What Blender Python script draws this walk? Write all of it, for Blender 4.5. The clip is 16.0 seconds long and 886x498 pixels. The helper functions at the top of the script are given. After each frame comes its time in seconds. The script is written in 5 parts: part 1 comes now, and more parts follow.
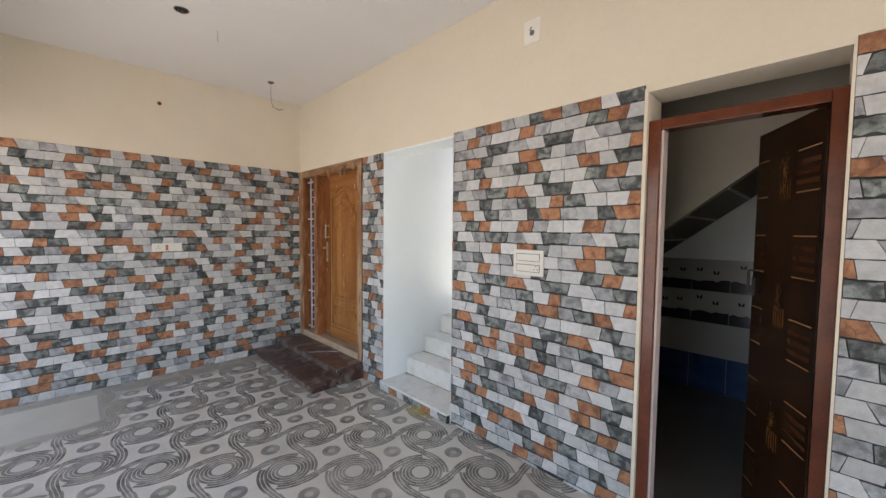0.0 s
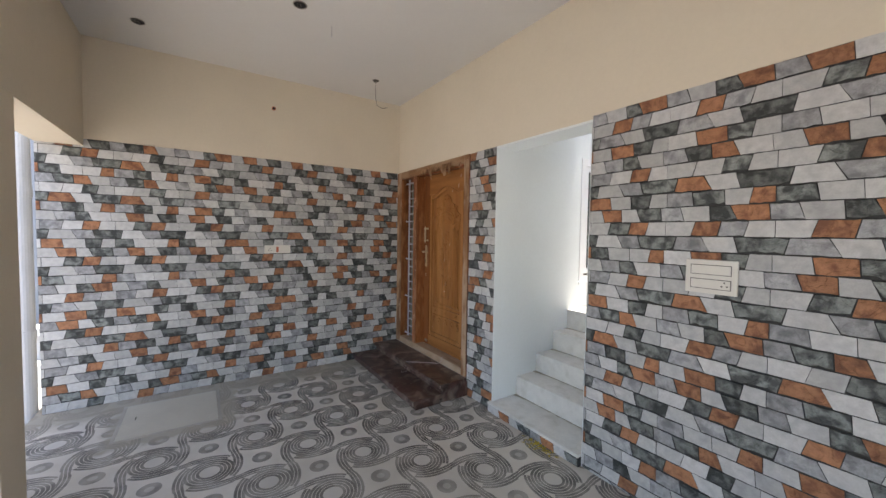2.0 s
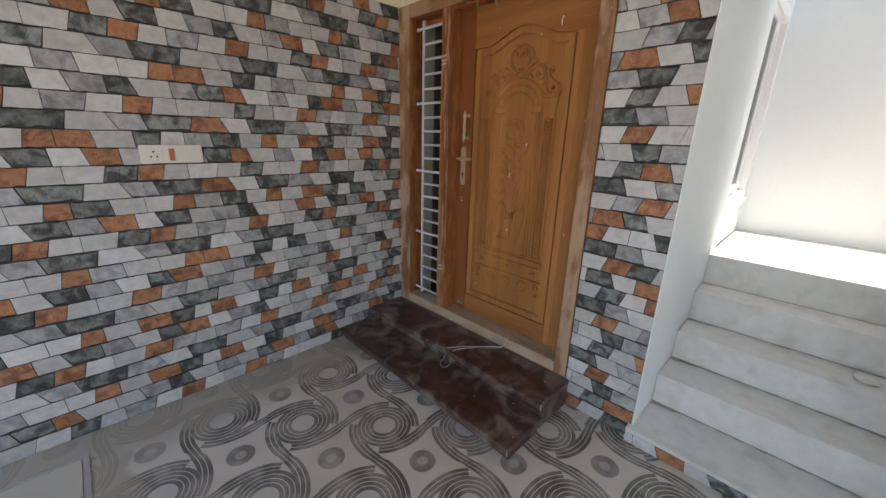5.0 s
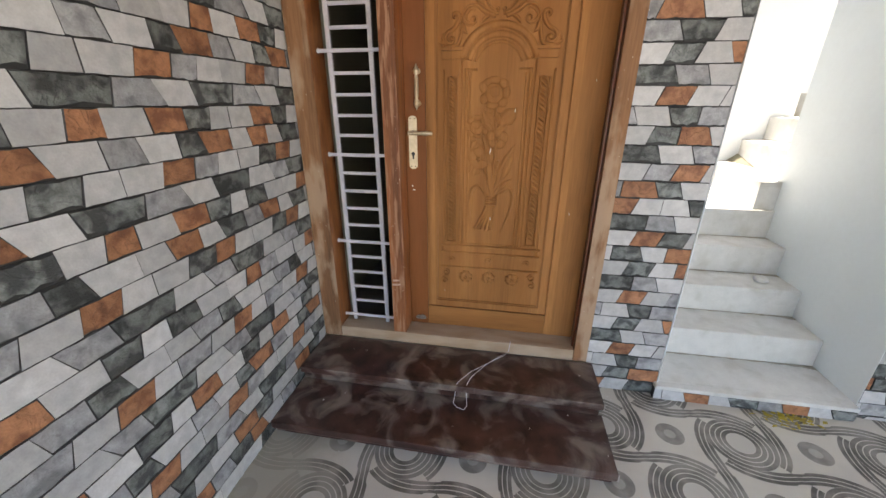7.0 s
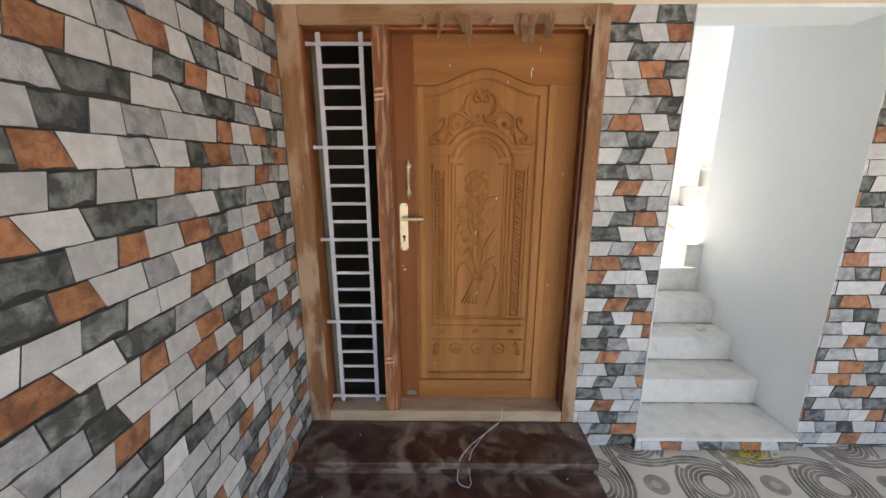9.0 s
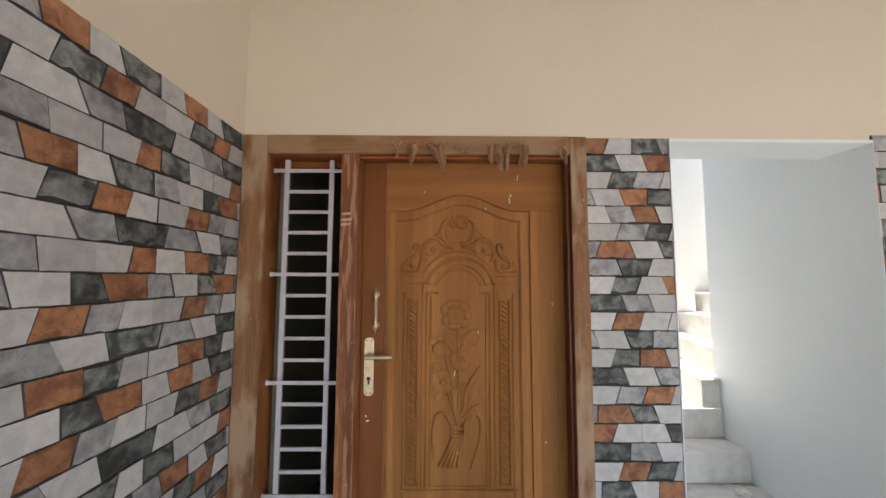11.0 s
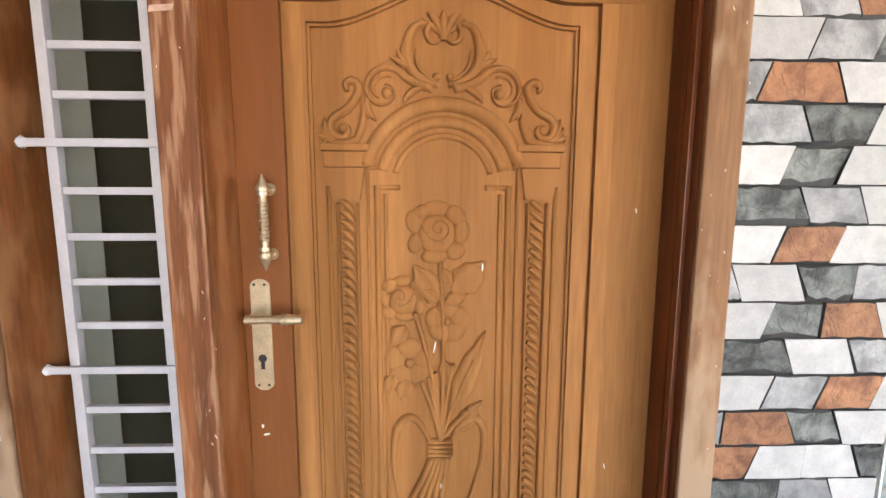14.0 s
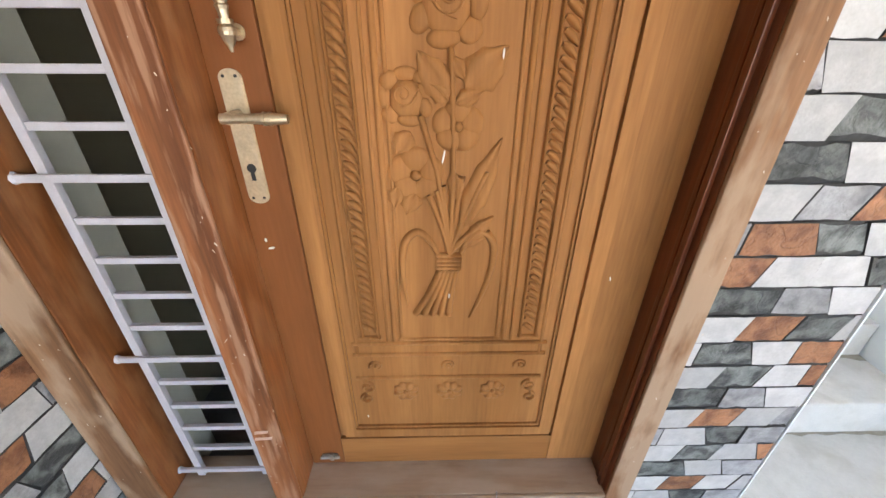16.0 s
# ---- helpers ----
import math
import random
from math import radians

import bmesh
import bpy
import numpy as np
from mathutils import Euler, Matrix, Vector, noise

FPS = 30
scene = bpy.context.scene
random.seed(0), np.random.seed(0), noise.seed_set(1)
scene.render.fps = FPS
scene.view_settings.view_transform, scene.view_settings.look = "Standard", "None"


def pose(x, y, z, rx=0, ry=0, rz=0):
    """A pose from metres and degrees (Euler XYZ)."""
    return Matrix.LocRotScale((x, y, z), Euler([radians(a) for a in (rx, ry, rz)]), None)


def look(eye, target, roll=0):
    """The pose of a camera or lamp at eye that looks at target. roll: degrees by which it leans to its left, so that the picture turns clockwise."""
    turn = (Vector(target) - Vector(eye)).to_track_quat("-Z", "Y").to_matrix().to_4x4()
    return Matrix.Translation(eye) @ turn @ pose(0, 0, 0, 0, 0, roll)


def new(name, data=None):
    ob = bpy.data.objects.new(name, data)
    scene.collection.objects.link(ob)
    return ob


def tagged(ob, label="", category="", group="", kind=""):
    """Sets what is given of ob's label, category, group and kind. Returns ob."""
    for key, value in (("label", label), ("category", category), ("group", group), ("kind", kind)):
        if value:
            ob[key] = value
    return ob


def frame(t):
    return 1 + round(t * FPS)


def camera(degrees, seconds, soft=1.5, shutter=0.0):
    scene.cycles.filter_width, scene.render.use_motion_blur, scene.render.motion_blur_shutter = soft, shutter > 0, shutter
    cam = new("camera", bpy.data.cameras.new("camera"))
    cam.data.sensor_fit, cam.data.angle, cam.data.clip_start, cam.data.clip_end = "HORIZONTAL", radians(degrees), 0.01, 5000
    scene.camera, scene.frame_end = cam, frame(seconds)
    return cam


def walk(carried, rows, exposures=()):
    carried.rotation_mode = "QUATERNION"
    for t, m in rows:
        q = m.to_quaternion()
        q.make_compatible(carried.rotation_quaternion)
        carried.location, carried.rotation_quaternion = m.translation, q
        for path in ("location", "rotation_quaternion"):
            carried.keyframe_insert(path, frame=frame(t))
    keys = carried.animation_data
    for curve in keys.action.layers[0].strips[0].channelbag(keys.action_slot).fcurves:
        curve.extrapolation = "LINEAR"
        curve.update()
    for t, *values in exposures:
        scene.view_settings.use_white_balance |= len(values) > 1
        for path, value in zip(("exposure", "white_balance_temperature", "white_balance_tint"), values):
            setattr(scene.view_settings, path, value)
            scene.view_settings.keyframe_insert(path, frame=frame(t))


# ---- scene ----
cam = camera(100.5, 16.0)
PATH = [
    (0, (0.215, 0.173, 1.553), (-1.203, 1.58, 1.451), 0.6),
    (0.5, (0.215, 0.16, 1.552), (-1.383, 1.358, 1.458), 0.6),
    (1, (0.141, 0.162, 1.542), (-1.528, 1.261, 1.454), 0.8),
    (1.5, (-0.048, 0.139, 1.549), (-1.716, 1.239, 1.465), 0.9),
    (2, (-0.305, 0.157, 1.542), (-1.975, 1.253, 1.456), 0.9),
    (2.5, (-0.63, 0.25, 1.536), (-2.3, 1.348, 1.451), 1.0),
    (3, (-0.967, 0.317, 1.513), (-2.626, 1.429, 1.403), 1.1),
    (3.5, (-1.299, 0.351, 1.512), (-2.917, 1.5, 1.263), 1.1),
    (4, (-1.632, 0.46, 1.476), (-3.205, 1.633, 1.086), 1.1),
    (4.2, (-1.752, 0.491, 1.468), (-3.302, 1.672, 1.018), 1.1),
    (6.3, (-3.172, 0.466, 1.448), (-3.923, 2.177, 0.734), 0.3),
    (6.5, (-3.279, 0.473, 1.456), (-3.912, 2.224, 0.727), 0.1),
    (7, (-3.55, 0.533, 1.461), (-3.87, 2.363, 0.72), 0.1),
    (7.5, (-3.729, 0.569, 1.489), (-3.804, 2.421, 0.736), 0.2),
    (8, (-3.813, 0.537, 1.538), (-3.826, 2.389, 0.784), 0.1),
    (8.5, (-3.812, 0.478, 1.591), (-3.827, 2.365, 0.929), -0.1),
    (9, (-3.798, 0.434, 1.619), (-3.814, 2.378, 1.15), -0.0),
    (9.2, (-3.792, 0.417, 1.628), (-3.807, 2.379, 1.238), -0.1),
    (11.3, (-3.693, 0.842, 1.675), (-3.673, 2.832, 1.869), 0.2),
    (11.5, (-3.682, 0.967, 1.682), (-3.664, 2.956, 1.888), 0.1),
    (12, (-3.646, 1.256, 1.677), (-3.629, 3.241, 1.923), 0.1),
    (12.5, (-3.639, 1.421, 1.652), (-3.617, 3.405, 1.908), 0.2),
    (13, (-3.632, 1.501, 1.611), (-3.605, 3.49, 1.818), 0.2),
    (13.5, (-3.633, 1.539, 1.578), (-3.588, 3.539, 1.57), 0.2),
    (14, (-3.642, 1.563, 1.553), (-3.592, 3.55, 1.335), 0.2),
    (14.5, (-3.646, 1.586, 1.522), (-3.595, 3.541, 1.102), 0.3),
    (15, (-3.65, 1.603, 1.482), (-3.601, 3.506, 0.869), 0.3),
    (15.5, (-3.658, 1.618, 1.451), (-3.611, 3.446, 0.639), 0.3),
    (16, (-3.658, 1.632, 1.433), (-3.615, 3.387, 0.475), 0.3),
]
EXPOSURES = [(0, 2.89, 7250, 15), (1.5, 2.68, 7250, 15), (2.5, 2.35, 7250, 15), (3.0, 2.42, 7250, 15), (4.2, 2.30, 7250, 15), (6.5, 3.13, 7450, 15), (9, 3.10, 7450, 15), (11.5, 2.75, 7250, 15), (12, 2.95, 7250, 15), (12.6, 3.55, 7250, 15), (13.4, 3.89, 7250, 15), (14.5, 3.94, 7250, 15), (16, 3.80, 7250, 15)]
walk(cam, [(t, look(eye, target, roll)) for t, eye, target, roll in PATH], EXPOSURES)

# ---- light ----
world = bpy.data.worlds.new("sky")
scene.world = world
world.use_nodes = True
wn = world.node_tree
sky = wn.nodes.new("ShaderNodeTexSky")
sky.sky_type, sky.sun_disc = "NISHITA", False
SUN = Vector((0.03, 0.030, 1.0)).normalized()
sky.sun_elevation = math.asin(SUN.z)
sky.sun_rotation = math.atan2(SUN.x, SUN.y)
wn.links.new(sky.outputs[0], wn.nodes["Background"].inputs[0])
wn.nodes["Background"].inputs[1].default_value = 0.12
sun_data = bpy.data.lights.new("sun", "SUN")
sun_data.energy, sun_data.angle, sun_data.color = 2.2, radians(0.5), (1.0, 0.985, 0.965)
sun = new("sun", sun_data)
sun.matrix_world = look(SUN * 20, (0, 0, 0))

# ---- materials ----
def mat(name, color, rough=0.6, var=0.12, scale=6.0, fine=60.0, bump=0.1, metal=0.0, second=None, amount=0.5, stretch=(1, 1, 1),
        piece=0.0, island=0.0, coat=0.0, detail=4.0, cut=(0.42, 0.62), thick=0.004, crease=0.0, shine=0.5, swirl=1.4):
    """A surface: colour that varies at two scales, stains of a second colour, fine relief; piece or island: change from piece to piece."""
    m = bpy.data.materials.new(name)
    m.use_nodes = True
    nt = m.node_tree
    nd, ln = nt.nodes, nt.links
    b = nd["Principled BSDF"]
    b.inputs["Roughness"].default_value, b.inputs["Metallic"].default_value = rough, metal
    b.inputs["Specular IOR Level"].default_value = shine
    if coat:
        b.inputs["Coat Weight"].default_value, b.inputs["Coat Roughness"].default_value = coat, 0.15
    tc = nd.new("ShaderNodeTexCoord")
    mp = nd.new("ShaderNodeMapping")
    mp.inputs["Scale"].default_value = stretch
    ln.new(tc.outputs["Object"], mp.inputs["Vector"])
    if piece:
        oi = nd.new("ShaderNodeObjectInfo")
        mu = nd.new("ShaderNodeMath")
        mu.operation = "MULTIPLY"
        mu.inputs[1].default_value = 37.0
        ln.new(oi.outputs["Random"], mu.inputs[0])
        cx = nd.new("ShaderNodeCombineXYZ")
        for i in range(3):
            ln.new(mu.outputs[0], cx.inputs[i])
        ln.new(cx.outputs[0], mp.inputs["Location"])
    n1 = nd.new("ShaderNodeTexNoise")
    n1.inputs["Scale"].default_value, n1.inputs["Detail"].default_value = scale, detail
    n2 = nd.new("ShaderNodeTexNoise")
    n2.inputs["Scale"].default_value, n2.inputs["Detail"].default_value = fine, 3.0
    for n in (n1, n2):
        ln.new(mp.outputs[0], n.inputs["Vector"])
    dark = tuple(c * (1 - 1.6 * var) for c in color)
    light = tuple(min(1, c * (1 + 0.9 * var)) for c in color)
    r1 = nd.new("ShaderNodeValToRGB")
    r1.color_ramp.elements[0].position, r1.color_ramp.elements[1].position = 0.3, 0.72
    r1.color_ramp.elements[0].color, r1.color_ramp.elements[1].color = (*dark, 1), (*light, 1)
    mix = nd.new("ShaderNodeMix")
    mix.data_type = "FLOAT"
    mix.inputs[0].default_value = 0.35
    ln.new(n1.outputs[0], mix.inputs[2])
    ln.new(n2.outputs[0], mix.inputs[3])
    ln.new(mix.outputs[0], r1.inputs[0])
    out = r1.outputs[0]
    if second:
        n3 = nd.new("ShaderNodeTexNoise")
        n3.inputs["Scale"].default_value, n3.inputs["Detail"].default_value = scale * 0.55, 6.0
        n3.inputs["Distortion"].default_value = swirl
        ln.new(mp.outputs[0], n3.inputs["Vector"])
        r3 = nd.new("ShaderNodeValToRGB")
        r3.color_ramp.elements[0].position, r3.color_ramp.elements[1].position = cut
        r3.color_ramp.elements[0].color, r3.color_ramp.elements[1].color = (0, 0, 0, 1), (amount, amount, amount, 1)
        ln.new(n3.outputs[0], r3.inputs[0])
        mx = nd.new("ShaderNodeMix")
        mx.data_type = "RGBA"
        ln.new(r3.outputs[0], mx.inputs[0])
        ln.new(out, mx.inputs[6])
        mx.inputs[7].default_value = (*second, 1)
        out = mx.outputs[2]
    cut_in = None
    if crease:
        n4 = nd.new("ShaderNodeTexNoise")
        n4.inputs["Scale"].default_value, n4.inputs["Detail"].default_value, n4.inputs["Distortion"].default_value = scale * 0.42, 5.0, 0.9
        ln.new(mp.outputs[0], n4.inputs["Vector"])
        sub = nd.new("ShaderNodeMath")
        sub.operation = "SUBTRACT"
        sub.inputs[1].default_value = 0.5
        ln.new(n4.outputs[0], sub.inputs[0])
        ab = nd.new("ShaderNodeMath")
        ab.operation = "ABSOLUTE"
        ln.new(sub.outputs[0], ab.inputs[0])
        cm = nd.new("ShaderNodeMapRange")
        cm.inputs[1].default_value, cm.inputs[2].default_value, cm.inputs[3].default_value, cm.inputs[4].default_value = 0.0, 0.035, 1.0, 0.0
        ln.new(ab.outputs[0], cm.inputs[0])
        cut_in = nd.new("ShaderNodeMath")
        cut_in.operation = "MULTIPLY"
        cut_in.inputs[1].default_value = crease
        ln.new(cm.outputs[0], cut_in.inputs[0])
        mc = nd.new("ShaderNodeMix")
        mc.data_type = "RGBA"
        ln.new(cut_in.outputs[0], mc.inputs[0])
        ln.new(out, mc.inputs[6])
        mc.inputs[7].default_value = (*(c * 0.35 for c in (second or color)), 1)
        out = mc.outputs[2]
    if piece or island:
        if piece:
            src = oi.outputs["Random"]
        else:
            src = nd.new("ShaderNodeNewGeometry").outputs["Random Per Island"]
        mr = nd.new("ShaderNodeMapRange")
        k = piece or island
        mr.inputs[3].default_value, mr.inputs[4].default_value = 1 - k, 1 + k
        ln.new(src, mr.inputs[0])
        hs = nd.new("ShaderNodeHueSaturation")
        ln.new(mr.outputs[0], hs.inputs["Value"])
        ln.new(out, hs.inputs["Color"])
        out = hs.outputs[0]
    ln.new(out, b.inputs["Base Color"])
    if bump:
        bp = nd.new("ShaderNodeBump")
        bp.inputs["Strength"].default_value, bp.inputs["Distance"].default_value = bump, thick
        height = mix.outputs[0]
        if cut_in:
            dip = nd.new("ShaderNodeMath")
            dip.operation = "SUBTRACT"
            ln.new(height, dip.inputs[0])
            ln.new(cut_in.outputs[0], dip.inputs[1])
            height = dip.outputs[0]
        ln.new(height, bp.inputs["Height"])
        ln.new(bp.outputs[0], b.inputs["Normal"])
    return m


def wood(name, color, dark, rough=0.4, along="z", rings=14.0, bump=0.12, second=None, amount=0.0, cut=(0.5, 0.62), coat=0.0, shine=0.3, flakes=(160.0, 0.2), var=0.16):
    st = {"z": (1.0, 1.0, 0.07), "x": (0.07, 1.0, 1.0), "y": (1.0, 0.07, 1.0)}[along]
    m = mat(name, color, rough, var, rings, 130.0, bump, second=dark, amount=0.75, swirl=0.4, stretch=st, coat=coat, detail=6.0, cut=(0.38, 0.68), thick=0.002, shine=shine)
    if second:
        nt = m.node_tree
        b = nt.nodes["Principled BSDF"]
        old = b.inputs["Base Color"].links[0].from_socket
        tc = nt.nodes.new("ShaderNodeTexCoord")
        n = nt.nodes.new("ShaderNodeTexNoise")
        n.inputs["Scale"].default_value, n.inputs["Detail"].default_value = flakes[0], 5.0
        mp = nt.nodes.new("ShaderNodeMapping")
        mp.inputs["Scale"].default_value = tuple(flakes[1] if s < 0.5 else 1.0 for s in st)
        nt.links.new(tc.outputs["Object"], mp.inputs["Vector"])
        nt.links.new(mp.outputs[0], n.inputs["Vector"])
        r = nt.nodes.new("ShaderNodeValToRGB")
        r.color_ramp.elements[0].position, r.color_ramp.elements[1].position = cut
        r.color_ramp.elements[0].color, r.color_ramp.elements[1].color = (0, 0, 0, 1), (amount, amount, amount, 1)
        nt.links.new(n.outputs[0], r.inputs[0])
        mx = nt.nodes.new("ShaderNodeMix")
        mx.data_type = "RGBA"
        nt.links.new(r.outputs[0], mx.inputs[0])
        nt.links.new(old, mx.inputs[6])
        mx.inputs[7].default_value = (*second, 1)
        nt.links.new(mx.outputs[2], b.inputs["Base Color"])
        mr = nt.nodes.new("ShaderNodeMapRange")
        mr.inputs[3].default_value, mr.inputs[4].default_value = rough, 0.85
        nt.links.new(r.outputs[0], mr.inputs[0])
        nt.links.new(mr.outputs[0], b.inputs["Roughness"])
    return m


def laminated(m, width, amount):
    """Glued strips of slightly different tone."""
    nt = m.node_tree
    b = nt.nodes["Principled BSDF"]
    old = b.inputs["Base Color"].links[0].from_socket
    tc = nt.nodes.new("ShaderNodeTexCoord")
    sx = nt.nodes.new("ShaderNodeSeparateXYZ")
    nt.links.new(tc.outputs["Object"], sx.inputs[0])
    dv = nt.nodes.new("ShaderNodeMath")
    dv.operation = "DIVIDE"
    dv.inputs[1].default_value = width
    nt.links.new(sx.outputs[0], dv.inputs[0])
    fl = nt.nodes.new("ShaderNodeMath")
    fl.operation = "FLOOR"
    nt.links.new(dv.outputs[0], fl.inputs[0])
    wnode = nt.nodes.new("ShaderNodeTexWhiteNoise")
    wnode.noise_dimensions = "1D"
    nt.links.new(fl.outputs[0], wnode.inputs["W"])
    mr = nt.nodes.new("ShaderNodeMapRange")
    mr.inputs[3].default_value, mr.inputs[4].default_value = 1 - amount, 1 + amount
    nt.links.new(wnode.outputs[0], mr.inputs[0])
    hs = nt.nodes.new("ShaderNodeHueSaturation")
    nt.links.new(mr.outputs[0], hs.inputs["Value"])
    nt.links.new(old, hs.inputs["Color"])
    nt.links.new(hs.outputs[0], b.inputs["Base Color"])
    return m


CREAM = mat("cream_plaster", (0.66, 0.585, 0.465), 0.85, 0.03, 2.2, 45, 0.12)
WHITE = mat("white_plaster", (0.735, 0.775, 0.780), 0.8, 0.025, 2.5, 40, 0.12)
CEIL = mat("ceiling_paint", (0.70, 0.685, 0.66), 0.85, 0.02, 1.4, 40, 0.08)
JOINT = mat("tile_joint", (0.035, 0.035, 0.035), 0.8, 0.2, 20, 90, 0.2)
STONE = {
    "w": dict(color=(0.475, 0.473, 0.468), second=(0.31, 0.313, 0.322), amount=0.55, bump=0.3, cut=(0.46, 0.72), var=0.12),
    "g": dict(color=(0.345, 0.348, 0.356), second=(0.145, 0.149, 0.155), amount=0.8, bump=0.8, cut=(0.46, 0.66), var=0.20, crease=0.10),
    "d": dict(color=(0.200, 0.217, 0.207), second=(0.038, 0.041, 0.041), amount=0.92, bump=0.9, cut=(0.42, 0.60), var=0.26, crease=0.2),
    "o": dict(color=(0.375, 0.172, 0.088), second=(0.15, 0.060, 0.034), amount=0.85, bump=0.9, cut=(0.47, 0.66), var=0.22, crease=0.2),
}
BRICK_P = {k: mat("stone_tile_" + k, rough=0.58, shine=0.3, swirl=0.35, scale=34, fine=170, piece=0.34 if k == "d" else 0.18, detail=8.0, thick=0.007, **v) for k, v in STONE.items()}
BRICK_I = {k: mat("stone_facing_" + k, rough=0.58, shine=0.3, swirl=0.35, scale=34, fine=170, island=0.34 if k == "d" else 0.18, detail=8.0, thick=0.007, **v) for k, v in STONE.items()}
# Dark bevel colours: the shading printed round each stone on the tiles.
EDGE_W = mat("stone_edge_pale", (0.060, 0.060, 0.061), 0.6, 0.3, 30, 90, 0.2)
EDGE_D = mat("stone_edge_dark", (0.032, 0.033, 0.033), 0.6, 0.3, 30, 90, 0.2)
GRANITE = mat("brown_granite", (0.070, 0.031, 0.024), 0.34, 0.6, 11, 260, 0.15, second=(0.34, 0.29, 0.245), amount=0.5, cut=(0.46, 0.64), swirl=0.9, detail=12.0)
STEPWHITE = mat("dusty_step_plaster", (0.64, 0.63, 0.595), 0.85, 0.07, 16, 110, 0.5, second=(0.42, 0.40, 0.34), amount=0.55, cut=(0.52, 0.74), detail=10.0, swirl=0.25)
CONCRETE = mat("raw_concrete", (0.42, 0.39, 0.34), 0.9, 0.1, 4, 70, 0.3, second=(0.30, 0.28, 0.25), amount=0.5)
GROUND = mat("pale_ground", (0.52, 0.49, 0.44), 0.95, 0.12, 1.5, 40, 0.4, second=(0.42, 0.39, 0.34), amount=0.5)
TEAK = laminated(wood("teak", (0.360, 0.160, 0.056), (0.235, 0.094, 0.028), 0.55, shine=0.10, var=0.24, bump=0.25), 0.0815, 0.22)
TEAKH = wood("teak_rail", (0.345, 0.150, 0.052), (0.235, 0.094, 0.028), 0.55, "x", shine=0.10, var=0.24, bump=0.25)
TEAKDARK = wood("stained_teak", (0.22, 0.078, 0.026), (0.155, 0.050, 0.017), 0.5, shine=0.15)
FRAMEV = wood("weathered_frame_wood", (0.28, 0.094, 0.029), (0.15, 0.045, 0.015), 0.45, "z", second=(0.37, 0.17, 0.075), amount=0.6, cut=(0.46, 0.66), flakes=(24.0, 0.3), bump=0.45, var=0.38)
# Right jamb wood: darker and redder than the other frame members.
JAMBR = wood("dark_red_jamb_wood", (0.17, 0.045, 0.015), (0.10, 0.026, 0.010), 0.32, "z", second=(0.24, 0.10, 0.05), amount=0.5, cut=(0.56, 0.70), flakes=(30.0, 0.2), shine=0.45, bump=0.45, var=0.38)
FRAMEH = wood("weathered_head_wood", (0.36, 0.105, 0.030), (0.17, 0.048, 0.015), 0.4, "x", second=(0.38, 0.17, 0.07), amount=0.6, cut=(0.48, 0.66), flakes=(24.0, 0.2), bump=0.45, var=0.38)
FACEV = wood("dusty_frame_wood", (0.25, 0.125, 0.060), (0.16, 0.070, 0.030), 0.7, "z", second=(0.40, 0.275, 0.185), amount=0.8, cut=(0.44, 0.57), flakes=(11.0, 0.35), bump=0.5, var=0.42)
FACEH = wood("dusty_head_wood", (0.27, 0.145, 0.070), (0.19, 0.090, 0.038), 0.7, "x", second=(0.33, 0.215, 0.13), amount=0.7, cut=(0.40, 0.56), flakes=(11.0, 0.35), bump=0.5, var=0.42)
PAINTW = mat("white_bar_paint", (0.50, 0.485, 0.52), 0.4, 0.05, 30, 120, 0.1)
PLASTIC = mat("ivory_plastic", (0.60, 0.575, 0.52), 0.35, 0.02, 20, 90, 0.02)
BRASS = mat("aged_brass", (0.60, 0.50, 0.35), 0.42, 0.15, 40, 160, 0.1, metal=0.9)
STEEL = mat("dull_steel", (0.35, 0.33, 0.30), 0.4, 0.15, 40, 160, 0.1, metal=0.9)
BLACK = mat("dark_void", (0.02, 0.02, 0.02), 0.7, 0.1, 20, 60, 0.05)
# Hall colour set very low: the closed hall's darkness is put into it.
HALL = mat("darkened_hall_paint", (0.19, 0.175, 0.115), 0.85, 0.04, 2, 40, 0.08)
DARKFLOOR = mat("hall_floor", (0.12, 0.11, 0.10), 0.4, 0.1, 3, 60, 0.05)


